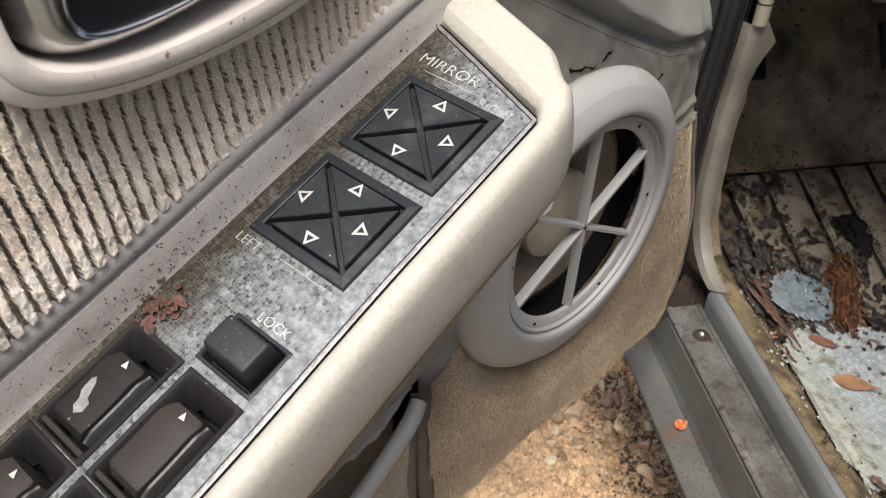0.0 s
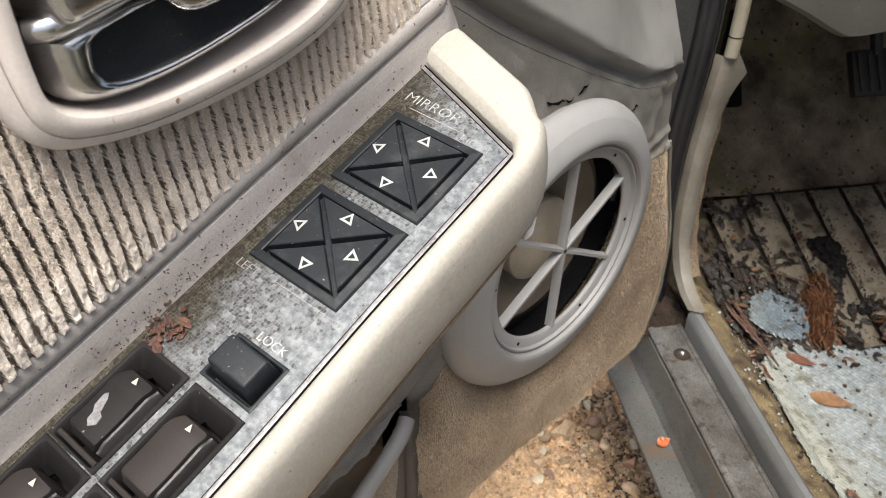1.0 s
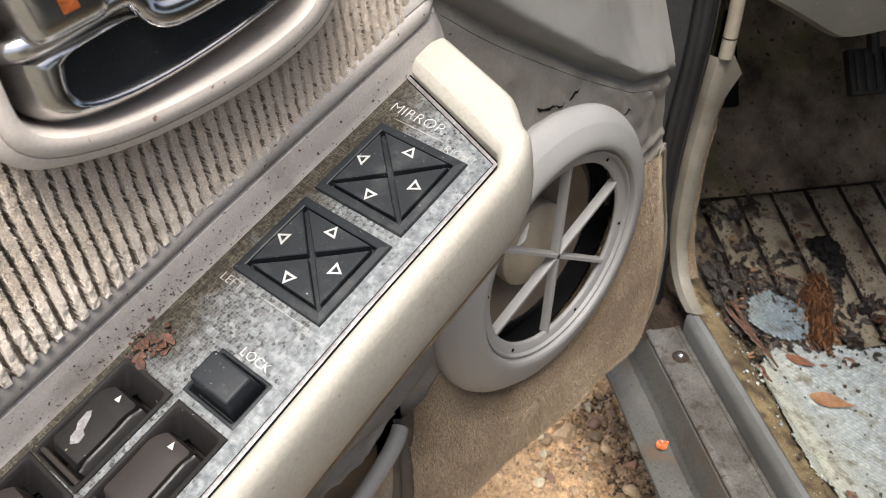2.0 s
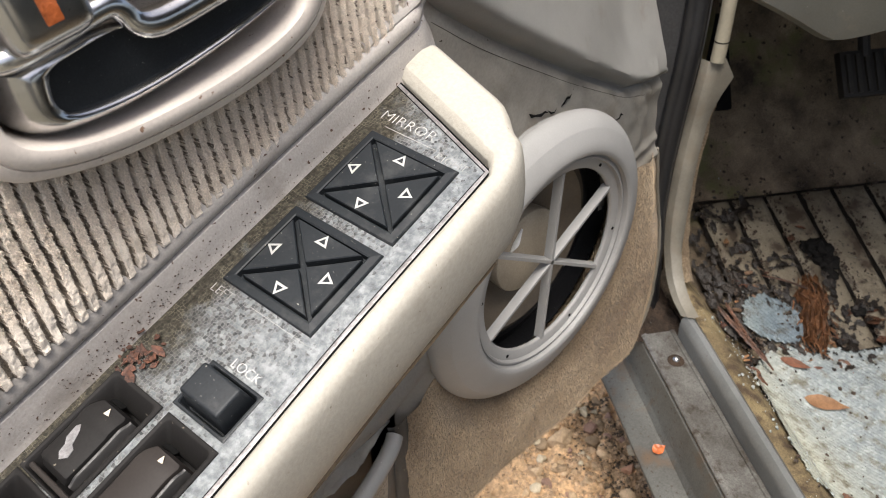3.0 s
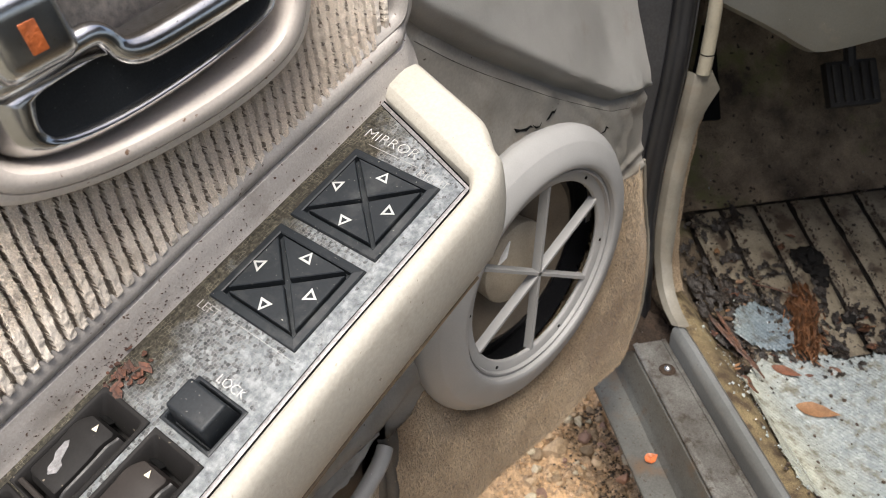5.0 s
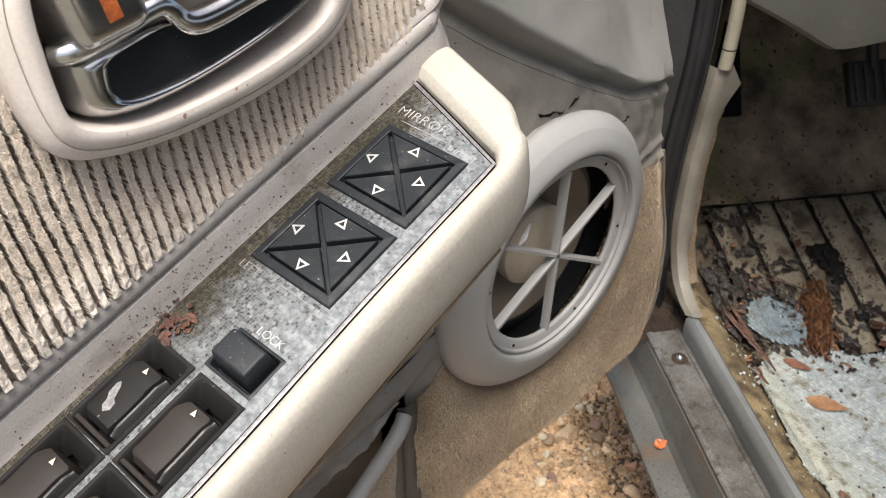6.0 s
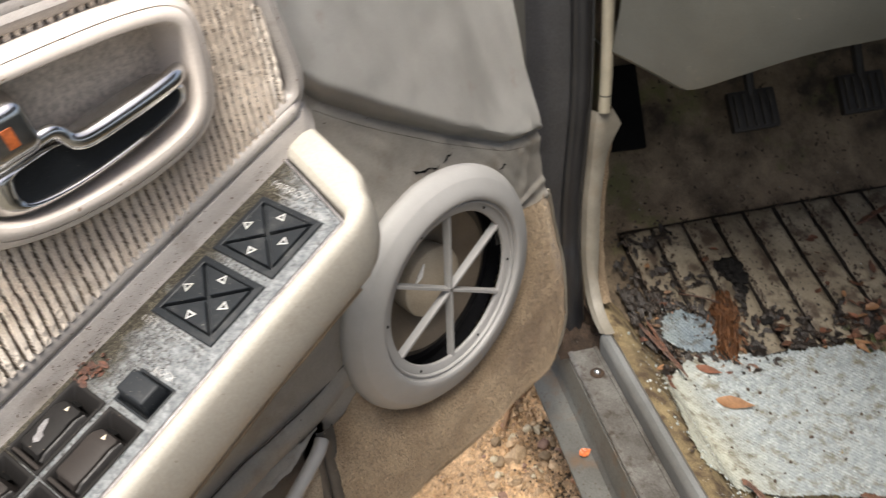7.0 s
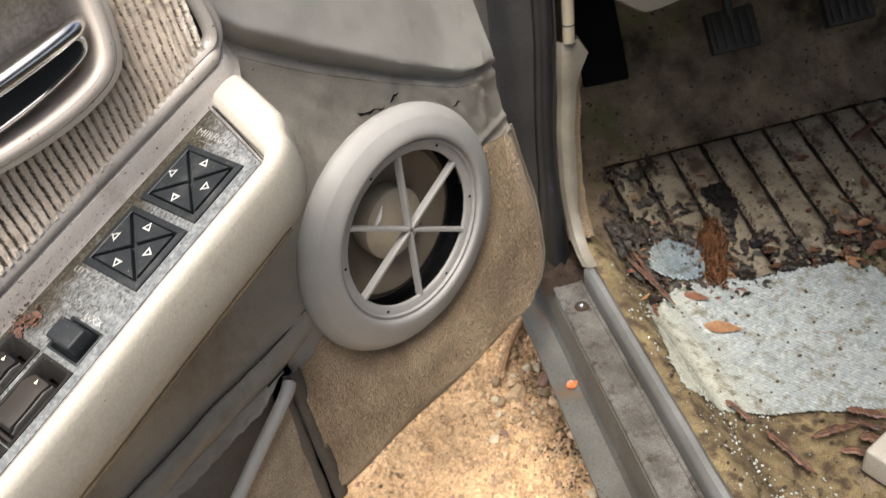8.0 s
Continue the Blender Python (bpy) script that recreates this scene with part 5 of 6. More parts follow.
    rbox(bm, Matrix.Translation(ins(-97, 78.8, 24.2)) @ m @ pose(0, 0, 0, 0, 0, 8), (0.005, 0.009, 0.0008), 0.0003)
    part("colour_mark", bm, M["glow"], knob, "faded orange mark")


build_handle()

# ---- speaker
SPK = Vector((-0.244, 0.3785, 0.5088))


def spk(r, deg, x):
    return Vector((x, SPK.y + r * math.cos(radians(deg)), SPK.z + r * math.sin(radians(deg))))


def lathe(bm, prof, seg=72):
    loft(bm, [[spk(r, 360 * k / seg, x) + Vector((0, -0.0006, -0.0046)) * step(0.087, 0.116, r) for k in range(seg)] for r, x in prof], True)


def build_speaker():
    bm = bmesh.new()
    lathe(bm, [(0.1080, -0.280), (0.1120, -0.2600), (0.1148, -0.2578), (0.1158, -0.2562), (0.1160, -0.2535), (0.1152, -0.2508), (0.1138, -0.2482), (0.1066, -0.2412), (0.1058, -0.2408), (0.0965, -0.2372), (0.0925, -0.2360), (0.0890, -0.2354), (0.0866, -0.2354), (0.0852, -0.2364), (0.0846, -0.2385), (0.0843, -0.2402),
               (0.0832, -0.2404), (0.0826, -0.2390), (0.0812, -0.2390), (0.0806, -0.2420), (0.0736, -0.2428), (0.0727, -0.2436), (0.0724, -0.2452), (0.0732, -0.2466), (0.0800, -0.2475)])
    grille = part("speaker_ring", bm, M["ring"], door, "grey plastic speaker ring with six spokes")
    for k in range(6):
        ang = 26.2 + 60 * k
        bm = bmesh.new()
        r0, r1 = 0.0, 0.0735
        d, s = Vector((0, math.cos(radians(ang)), math.sin(radians(ang)))), Vector((0, -math.sin(radians(ang)), math.cos(radians(ang))))
        prof = [(-0.0019, -0.2492), (-0.0017, -0.2436), (-0.0012, -0.2424), (0.0012, -0.2424), (0.0017, -0.2436), (0.0019, -0.2492)]
        loft(bm, [[Vector((x, SPK.y, SPK.z)) + d * lerp(r0, r1, t) + s * w * (1 + 0.25 * step(0.9, 1, t)) for w, x in prof] for t in (0, 0.3, 0.6, 0.9, 1.0)], True, True)
        part("spoke", bm, M["ring"], grille)
        bm = bmesh.new()
        bmesh.ops.create_cone(bm, cap_ends=True, segments=10, radius1=0.0013, radius2=0.0013, depth=0.0012, matrix=Matrix.Translation(spk(0.0775, ang + 26, -0.2424)) @ Matrix.Rotation(radians(90), 4, "Y"))
        part("rivet", bm, M["hole"], grille)
    # the speaker sits deeper, a little off the ring's centre
    def deep(prof, seg):
        bm = bmesh.new()
        loft(bm, [[spk(r, 360 * k / seg, x) + Vector((0, 0.0025, -0.0040)) for k in range(seg)] for r, x in prof], True)
        return bm
    part("speaker_cone", deep([(0.0765, -0.2735), (0.0730, -0.2725), (0.0700, -0.2705), (0.0665, -0.2720), (0.052, -0.279), (0.036, -0.287), (0.026, -0.291)], 48), M["cone"], door, "brown paper speaker cone")
    part("speaker_rim", deep([(0.096, -0.2575), (0.100, -0.2600), (0.101, -0.2830), (0.0880, -0.2815), (0.0850, -0.2760), (0.0800, -0.2740), (0.0770, -0.2740), (0.0760, -0.2760)], 48), M["rubber"], door, "black speaker gasket")
    part("dust_cap", deep([(0.0330, -0.2880), (0.0348, -0.2700), (0.0340, -0.2680), (0.0300, -0.2662), (0.0200, -0.2650), (0.0100, -0.2646), (0.0002, -0.2645)], 36), M["dustcap"], door, "pale brown speaker dust cap")
    # white sliver stands in for a bright glint beside the dust cap
    bm = bmesh.new()
    tube(bm, smooth_path([(-0.2650, 0.3560, 0.5170), (-0.2635, 0.3605, 0.5225), (-0.2640, 0.3635, 0.5245), (-0.2650, 0.3700, 0.5325)], 2), lambda t: 0.0006 + 0.0019 * math.sin(math.pi * t) ** 2, 8, flat=0.5)
    part("cap_glint", bm, M["white"], door, "white sliver for a glint on the speaker")


build_speaker()


# ---- map pocket and the torn vinyl above it
TEARS = (([(0.367, 0.6265), (0.370, 0.6235), (0.3735, 0.6225), (0.380, 0.6205), (0.3835, 0.6215), (0.387, 0.6195)], 0.0012), ([(0.386, 0.6215), (0.390, 0.618), (0.3935, 0.6175), (0.396, 0.6195)], 0.0008),
         ([(0.402, 0.6175), (0.405, 0.619), (0.4075, 0.6225), (0.411, 0.621), (0.414, 0.6225)], 0.0011), ([(0.471, 0.580), (0.477, 0.5795), (0.480, 0.5815), (0.484, 0.579)], 0.0008))
def build_pocket():
    # vinyl tape down the carpet's rear edge
    bm = bmesh.new()
    sheet(bm, 6, 30, lambda u, v: Vector((-0.2475 + 0.0035 * math.sin(math.pi * u) ** 0.5 + wob(v * 8, u, 0, 1, 0.0012), lerp(0.2195, 0.2345, u) - 0.002 * step(0.12, 0.0, v) * (1 - u) + wob(v * 5, 0, 3, 1, 0.0008), lerp(0.464 - 0.003 * u, 0.285, v))), thick=-0.003)
    part("pocket_piping", bm, M["tape"], door, "dark grey vinyl tape along the carpet")
    # rounded rim of the pocket with its carpeted front
    bm = bmesh.new()
    rim = smooth_path([(-0.2435, 0.2205, 0.4575), (-0.239, 0.213, 0.454), (-0.2365, 0.200, 0.4465), (-0.236, 0.177, 0.430), (-0.236, 0.140, 0.400), (-0.238, 0.10, 0.366), (-0.24, 0.0, 0.31)], 2)
    tube(bm, rim, lambda t: 0.0058 * step(-0.06, 0.03, t), 14)
    pocket = part("map_pocket", bm, M["ring"], door, "sagging map pocket with grey rounded rim")
    bm = bmesh.new()
    n = len(rim) - 1
    sheet(bm, n, 20, lambda u, v: (lambda p: Vector((p.x - 0.003 - 0.008 * v + wob(u * 9, v * 5, 0, 1, 0.002), min(p.y, 0.2105) + wob(v * 22, 0, 5, 1, 0.0022) * step(0.8, 1, 1 - u), lerp(p.z - 0.004, 0.27, v))))(rim[round(u * n)]), thick=-0.005)
    part("pocket_flap", bm, M["palecarpet"], pocket, "brown carpeted pocket front with frayed edge")
    bm = bmesh.new()
    sheet(bm, 4, 20, lambda u, v: Vector((-0.243 + 0.002 * math.sin(math.pi * u) - 0.004 * v, lerp(0.2085, 0.2178, u) - 0.002 * v + wob(v * 6, u, 2, 1, 0.001), lerp(0.450, 0.28, v))), thick=-0.003)
    part("pocket_end", bm, M["tape"], pocket, "grey vinyl end strip of the pocket")
    bm = bmesh.new()
    sheet(bm, 50, 20, lambda u, v: Vector((-0.276 + wob(u * 6, v * 3, 0, 1.5, 0.012), lerp(-0.3, 0.240, u), lerp(0.25, 0.475, v))), thick=0.004)
    sheet(bm, 4, 12, lambda u, v: Vector((-0.2515, lerp(0.205, 0.228, u), lerp(0.27, 0.472, v))), thick=0.003)
    part("pocket_back", bm, M["grey"], pocket, "dark inside of the pocket")
    # folded band of trim above the pocket
    bm = bmesh.new()
    upper = [(-0.3, 0.398), (0.082, 0.464), (0.143, 0.479), (0.196, 0.490), (0.219, 0.493), (0.272, 0.498)]
    lower = [(-0.3, 0.372), (0.149, 0.452), (0.177, 0.458), (0.216, 0.464), (0.258, 0.471), (0.275, 0.473)]

    def band(u, v):
        y = lerp(-0.3, 0.272, u)
        z = lerp(table(lower, y), table(upper, y), v) + wob(y * 40, v, 0, 1, 0.001)
        puff = (0.0030 + 0.0055 * math.sin(math.pi * min(1, v))) * step(1.0, 0.93, v) * step(0.0, 0.15, v) * lerp(1.0, 0.5, step(0.20, 0.27, y))
        return Vector((lower_x(y, z) + 0.0008 + puff - 0.006 * step(0.10, 0.0, v) + wob(y * 30, v * 2, 4, 1, 0.0016), y, z))
    sheet(bm, 110, 16, band, thick=-0.004)
    part("trim_fold", bm, M["trimgrey"], door, "creased fold of grey vinyl trim")
    bm = bmesh.new()
    tube(bm, [band(k / 60, 0.965) + Vector((0.0006, 0, 0.0012)) for k in range(61)], 0.0007, 6)
    part("fold_seam", bm, M["pedalrib"], door, "dark seam along the folded vinyl")
    # torn edge hanging below it
    bm = bmesh.new()

    def torn(u, v):
        y = lerp(-0.3, 0.222, u)
        z = table(lower, y) - 0.001 - v * (0.012 + wob(y * 60, 0, 0, 1, 0.003) + wob(y * 230, 1, 0, 1, 0.003)) * step(0.222, 0.19, y)
        return Vector((lower_x(y, z) + 0.001 + 0.004 * v + wob(y * 90, v * 3, 4, 1, 0.003) * v, y, z))
    sheet(bm, 160, 8, torn, thick=-0.002)
    part("torn_edge", bm, M["trimgrey"], door, "torn edge of the vinyl trim")
    # cracks in the vinyl beside the speaker
    for line, wide in TEARS:
        bm = bmesh.new()
        tube(bm, [(trim_x(y, z) + 0.0004, y, z) for y, z in line], lambda t: wide * (0.45 + 0.55 * abs(math.sin(7 * t + line[0][0] * 900))) * step(0, 0.15, t) * step(1.02, 0.8, t) + 0.0001, 6, flat=0.5, up=Vector((1, 0, 0)))
        part("tear", bm, M["hole"], door, "dark jagged tear in the vinyl")


build_pocket()

# ---------------------------------------------------------------- loose things on the car floor
def drape(f, l):
    """The height of what lies on the floor there."""
    floor_z = table([(-1, 0.193), (-0.1, 0.191), (0.03, 0.203), (0.25, 0.280), (0.30, 0.31)], f)
    return max(floor_z, carpet_z(l) + 0.001) if l < 0.115 or f < 0 else floor_z


def on_floor(x, y, lift):
    f, l = world_to_car(x, y)
    return Vector((x, y, drape(f, l) + lift))


GLASS = [(-0.153, 0.631), (-0.165, 0.680), (-0.170, 0.720), (-0.162, 0.742), (-0.122, 0.780), (-0.094, 0.802), (-0.064, 0.833), (-0.039, 0.862), (-0.014, 0.888), (0.002, 0.901), (0.019, 0.897), (0.047, 0.882), (0.075, 0.850), (0.11, 0.805), (0.135, 0.75), (0.125, 0.705), (0.10, 0.687), (0.056, 0.65), (0.025, 0.624), (-0.004, 0.592), (-0.024, 0.572), (-0.036, 0.547), (-0.052, 0.532), (-0.074, 0.548), (-0.104, 0.580)]


def glass_top(x, y):
    f, l = world_to_car(x, y)
    return Vector((x, y, drape(f, l) + 0.0042 + wob(x, y, 0, 9, 0.006) + wob(x, y, 1, 45, 0.0015)))


def glass_sheet(outline, lift, name, label, ragged=1.0, look_of="glass"):
    """A film with small tilted grains of broken glass stuck to it."""
    xs, ys = [p[0] for p in outline], [p[1] for p in outline]
    x0, x1, y0, y1 = min(xs), max(xs), min(ys), max(ys)
    sheet_thing = thing(name, on_floor(xs[0], ys[0], 0), label, "broken glass")
    rng = random.Random(len(outline))

    def top(x, y):
        f, l = world_to_car(x, y)
        return drape(f, l) + lift + wob(x, y, 0, 9, 0.006) + wob(x, y, 1, 45, 0.0015)

    def kept(x, y, less):
        return inside(outline, x + wob(x, y, 8, 60, 0.0035) * less, y + wob(x, y, 9, 60, 0.0035) * less)
    bm = bmesh.new()
    n, m = max(24, round((x1 - x0) / 0.003)), max(24, round((y1 - y0) / 0.003))
    sheet(bm, n, m, lambda u, v: (lambda x, y: Vector((x, y, top(x, y) - 0.0005)))(lerp(x0, x1, u), lerp(y0, y1, v)), lambda u, v: kept(lerp(x0, x1, u), lerp(y0, y1, v), ragged), thick=-0.002)
    part("film", bm, M[look_of], sheet_thing)
    cell = 0.0046
    pts, faces = [], []

    def corner(i, j):
        return (x0 + i * cell + 0.0016 * noise.noise(Vector((i * 1.37, j * 1.37, 3.3))) + 0.5 * cell * (j % 2), y0 + j * cell + 0.0016 * noise.noise(Vector((i * 1.37, j * 1.37, 9.1))))
    for i in range(-1, int((x1 - x0) / cell) + 2):
        for j in range(-1, int((y1 - y0) / cell) + 2):
            cs = [corner(i, j), corner(i + 1, j), corner(i + 1, j + 1), corner(i, j + 1)]
            cx, cy = sum(c[0] for c in cs) / 4, sum(c[1] for c in cs) / 4
            if not kept(cx, cy, ragged):
                continue
            # a low dome: rim, shoulder and crown
            k, crown = len(pts), rng.uniform(0.00022, 0.0005)
            for scale, rise in ((1.0, -0.00012), (0.68, crown * 0.7)):
                for x, y in cs:
                    px, py = lerp(cx, x, scale), lerp(cy, y, scale)
                    pts.append((px, py, top(px, py) + rise + rng.uniform(-0.00012, 0.00012)))
            pts.append((cx + rng.uniform(-0.0005, 0.0005), cy + rng.uniform(-0.0005, 0.0005), top(cx, cy) + crown))
            for a in range(4):
                b = (a + 1) % 4
                faces += [(k + a, k + b, k + 4 + b, k + 4 + a), (k + 4 + a, k + 4 + b, k + 8)]
    me = bpy.data.meshes.new("glass_grain")
    me.from_pydata(pts, [], faces)
    me.materials.append(M[look_of])
    me.polygons.foreach_set("use_smooth", [True] * len(me.polygons))
    grains = new("glass_grain", me)
    grains.parent = sheet_thing
    grains.matrix_parent_inverse = sheet_thing.matrix_basis.inverted()
    tagged(grains, "crazed grains of safety glass", kind="stuff")


glass_sheet(GLASS, 0.0042, "windscreen_glass", "large milky green sheet of crazed safety glass on the floor")
glass_sheet([(-0.211, 0.732), (-0.222, 0.757), (-0.213, 0.781), (-0.189, 0.794), (-0.168, 0.792), (-0.152, 0.777), (-0.150, 0.758), (-0.167, 0.738), (-0.187, 0.729)], 0.009, "windscreen_glass", "small bluish piece of crazed safety glass among dead leaves", 0.2, "blueglass")


def leaf(at, turn, size, mat, tip=(8, -5), curl=0.15, slim=0.45, name="dead_leaf", label="dry brown dead leaf lying on the floor"):
    bm = bmesh.new()

    def fn(u, v):
        w = math.sin(math.pi * min(1, u ** 0.8)) * slim * 0.5 * (0.35 + 0.65 * (1 - u))** 0.3
        x, y = (u - 0.5), (v - 0.5) * 2 * w
        return Vector((x * size, y * size, size * (curl * (y * y * 3 + x * x * 0.5) + 0.01 * math.sin(u * 22))))
    sheet(bm, 14, 6, fn, thick=0.0006)
    bmesh.ops.remove_doubles(bm, verts=bm.verts, dist=1e-5)
    ob = part(name, bm, mat)
    ob.matrix_basis = Matrix.Translation(at) @ pose(0, 0, 0, tip[0], tip[1], turn)
    return tagged(ob, label, "leaf")


def bark_strip(x0, y0, x1, y1, wide, lift, rng):
    """A flat splintered strip of bark, nearly straight, with ragged edges."""
    a, b = on_floor(x0, y0, lift), on_floor(x1, y1, lift)
    side = (b - a).cross(Vector((0, 0, 1))).normalized()
    bm = bmesh.new()
    rings = []
    n = 18
    for k in range(n + 1):
        t = k / n
        body_w = wide * 0.5 * (0.25 + 0.75 * step(0, 0.12, t) * step(1.0, 0.75, t))
        w0, w1 = body_w * (1 + rng.uniform(-0.35, 0.25)), body_w * (1 + rng.uniform(-0.35, 0.25))
        c = a.lerp(b, t) + side * wide * 0.25 * math.sin(t * 3 + x0 * 40) + Vector((0, 0, 0.0012 * math.sin(t * 6 + y0 * 30)))
        rings.append([c - side * w0, c - side * w0 * 0.5 + Vector((0, 0, 0.0012 + rng.uniform(0, 0.0006))), c + Vector((0, 0, 0.0008 + rng.uniform(0, 0.0008))), c + side * w1 * 0.5 + Vector((0, 0, 0.0014)), c + side * w1, c - Vector((0, 0, 0.001))])
    loft(bm, rings, True, True)
    tagged(part("bark_strip", bm, M["barkstrip"], smooth=False), "red-brown strip of bark on the wet carpet", "bark", "bark strips")


def build_litter():
    rng = random.Random(4)
    leaf(glass_top(-0.089, 0.698) + Vector((0, 0, 0.003)), 20, 0.046, M["leaf"], label="curled orange-brown leaf on the broken glass")
    leaf(car(-0.072, -0.040, 0.2045), 70, 0.016, M["glow"], slim=0.8, label="wet bright orange leaf scrap on the sill")
    leaf(glass_top(-0.138, 0.725) + Vector((0, 0, 0.003)), 10, 0.035, M["rotten"], slim=0.4, label="dark rotten leaf on the broken glass")
    for k in range(60):
        f, l = rng.uniform(-0.02, 0.26) * rng.uniform(0.2, 1), rng.uniform(0.14, 0.60)
        leaf(car(f, l, drape(f, l) + 0.004), rng.uniform(0, 360), rng.uniform(0.008, 0.024), M[rng.choice(("rotten", "rotten", "barkstrip", "leaf"))], (rng.uniform(-15, 15), rng.uniform(-15, 15)), 0.3, rng.uniform(0.3, 0.7), label="small dead leaf on the ribbed mat")
    for x0, y0, x1, y1, wide in ((-0.240, 0.724, -0.150, 0.690, 0.008), (-0.236, 0.735, -0.175, 0.700, 0.005), (0.020, 0.577, 0.078, 0.557, 0.008), (-0.030, 0.580, 0.004, 0.578, 0.007), (0.055, 0.602, 0.088, 0.640, 0.009), (0.07, 0.655, 0.11, 0.668, 0.010),
                                 (0.075, 0.64, 0.115, 0.652, 0.006), (0.085, 0.60, 0.12, 0.615, 0.009), (0.095, 0.625, 0.125, 0.640, 0.012), (-0.155, 0.645, -0.135, 0.625, 0.004), (-0.091, 1.075, -0.060, 1.165, 0.009), (-0.225, 0.80, -0.165, 0.83, 0.002)):
        bark_strip(x0, y0, x1, y1, wide, 0.012, rng)
    for k in range(26):
        f, l = rng.uniform(-0.03, 0.14), rng.uniform(0.075, 0.19)
        leaf(car(f, l, drape(f, l) + 0.006), rng.uniform(0, 360), rng.uniform(0.006, 0.016), M[rng.choice(("rotten", "leaf", "twig", "bark"))], (rng.uniform(-20, 20), rng.uniform(-20, 20)), 0.35, rng.uniform(0.25, 0.6), label="small rotten leaf in the footwell corner")
    for k in range(46):
        f, l = rng.gauss(0.045, 0.03), rng.gauss(0.40, 0.06)
        leaf(car(f, l, drape(f, l) + rng.uniform(0.004, 0.012)), rng.uniform(0, 360), rng.uniform(0.010, 0.030), M[rng.choice(("rotten", "rotten", "leaf", "barkstrip", "barkstrip"))], (rng.uniform(-25, 25), rng.uniform(-25, 25)), 0.4, rng.uniform(0.3, 0.75), label="brown rotting leaf heaped on the ribbed mat")
    # rust-coloured clump of fibres
    clump = thing("fibre_clump", on_floor(-0.175, 0.822, 0), "rust-orange clump of rotted fibre on the mat", "debris")
    a0, a1 = Vector((-0.184, 0.848, 0)), Vector((-0.127, 0.760, 0))
    along = (a1 - a0).normalized()
    across = Vector((-along.y, along.x, 0))
    long = (a1 - a0).length

    def matted(u, v):
        w = 0.017 * math.sin(math.pi * (0.12 + 0.8 * u)) + 0.003
        p = a0 + along * (u * long) + across * ((v - 0.5) * 2 * w + wob(u * 5, v * 2, 0, 1, 0.006))
        f, l = world_to_car(p.x, p.y)
        hump = 0.010 * max(0, math.sin(math.pi * v)) ** 0.6 * (0.5 + 0.5 * math.sin(math.pi * u)) + wob(u * 3, v * 16, 1, 1, 0.005) + wob(u * 9, v * 30, 2, 1, 0.003)
        return Vector((p.x, p.y, drape(f, l) + 0.004 + hump))
    bm = bmesh.new()
    sheet(bm, 70, 40, matted, lambda u, v: noise.noise(Vector((u * 7, v * 11, 3))) + 2.2 * min(u, 1 - u, v, 1 - v) > 0.02, thick=-0.002)
    part("matting", bm, M["fibre"], clump)
    for k in range(60):
        u, v = rng.uniform(0.02, 0.98), rng.uniform(-0.15, 1.15)
        c, ln, ang = matted(min(1, max(0, u)), v), rng.uniform(0.012, 0.030), rng.gauss(0, 0.35)
        d = along * math.cos(ang) + across * math.sin(ang)
        bm = bmesh.new()
        tube(bm, [c + d * (ln * (t - 0.5)) + Vector((0, 0, 0.0006 + 0.0012 * math.sin(t * 4 + k))) + across * 0.002 * math.sin(t * 4 + k * 2) for t in (0, 0.25, 0.5, 0.75, 1)], lambda t: 0.0010 * (1 - 0.6 * abs(2 * t - 1)), 5, flat=0.6)
        part("strand", bm, M["fibre"], clump)
    # mud and algae along the edge of the mat
    for name, mat, f0, f1, l0, l1, cut, label in (("mud", M["mud"], -0.01, 0.075, 0.15, 0.60, -0.10, "black wet mud along the mat"), ("mud", M["mud"], -0.02, 0.20, 0.085, 0.135, -0.22, "dark wet mud in the corner beside the sill"), ("mud", M["mud"], 0.02, 0.15, 0.105, 0.30, -0.12, "black wet mud over the first ribs of the mat"), ("mud", M["mud"], 0.05, 0.25, 0.088, 0.20, -0.22, "wet black mud at the end of the mat"), ("algae", M["algae"], -0.03, 0.05, 0.36, 0.75, -0.25, "dark green algae on the wet carpet")):
        bm = bmesh.new()
        sheet(bm, 70, 200, lambda u, v: (lambda f, l: car(f, l, drape(f, l) + 0.0060 + wob(f, l, 0, 50, 0.004) + wob(f, l, 3, 160, 0.0025)))(lerp(f0, f1, u), lerp(l0, l1, v)),
              lambda u, v: noise.noise(Vector((lerp(f0, f1, u) * 38, lerp(l0, l1, v) * 38, f0 * 50))) + 0.8 * noise.noise(Vector((lerp(f0, f1, u) * 130, lerp(l0, l1, v) * 130, 2))) - 1.1 * abs(u - 0.45) - 0.7 * abs(v - 0.5) > cut)
        tagged(part(name, bm, mat), label, "dirt", kind="stuff")
    # cream block of plastic
    block = thing("plastic_block", car(-0.27, 0.215, 0.2), "broken cream plastic block on the mossy carpet", "debris")
    bm = bmesh.new()
    rbox(bm, car_pose(-0.295, 0.235, 0.214, rz=24), (0.085, 0.055, 0.034), 0.004, 3)
    part("block", bm, M["cream"], block)
    bm = bmesh.new()
    rbox(bm, car_pose(-0.320, 0.245, 0.234, rz=24), (0.045, 0.060, 0.026), 0.004, 3)
    part("step", bm, M["cream"], block)
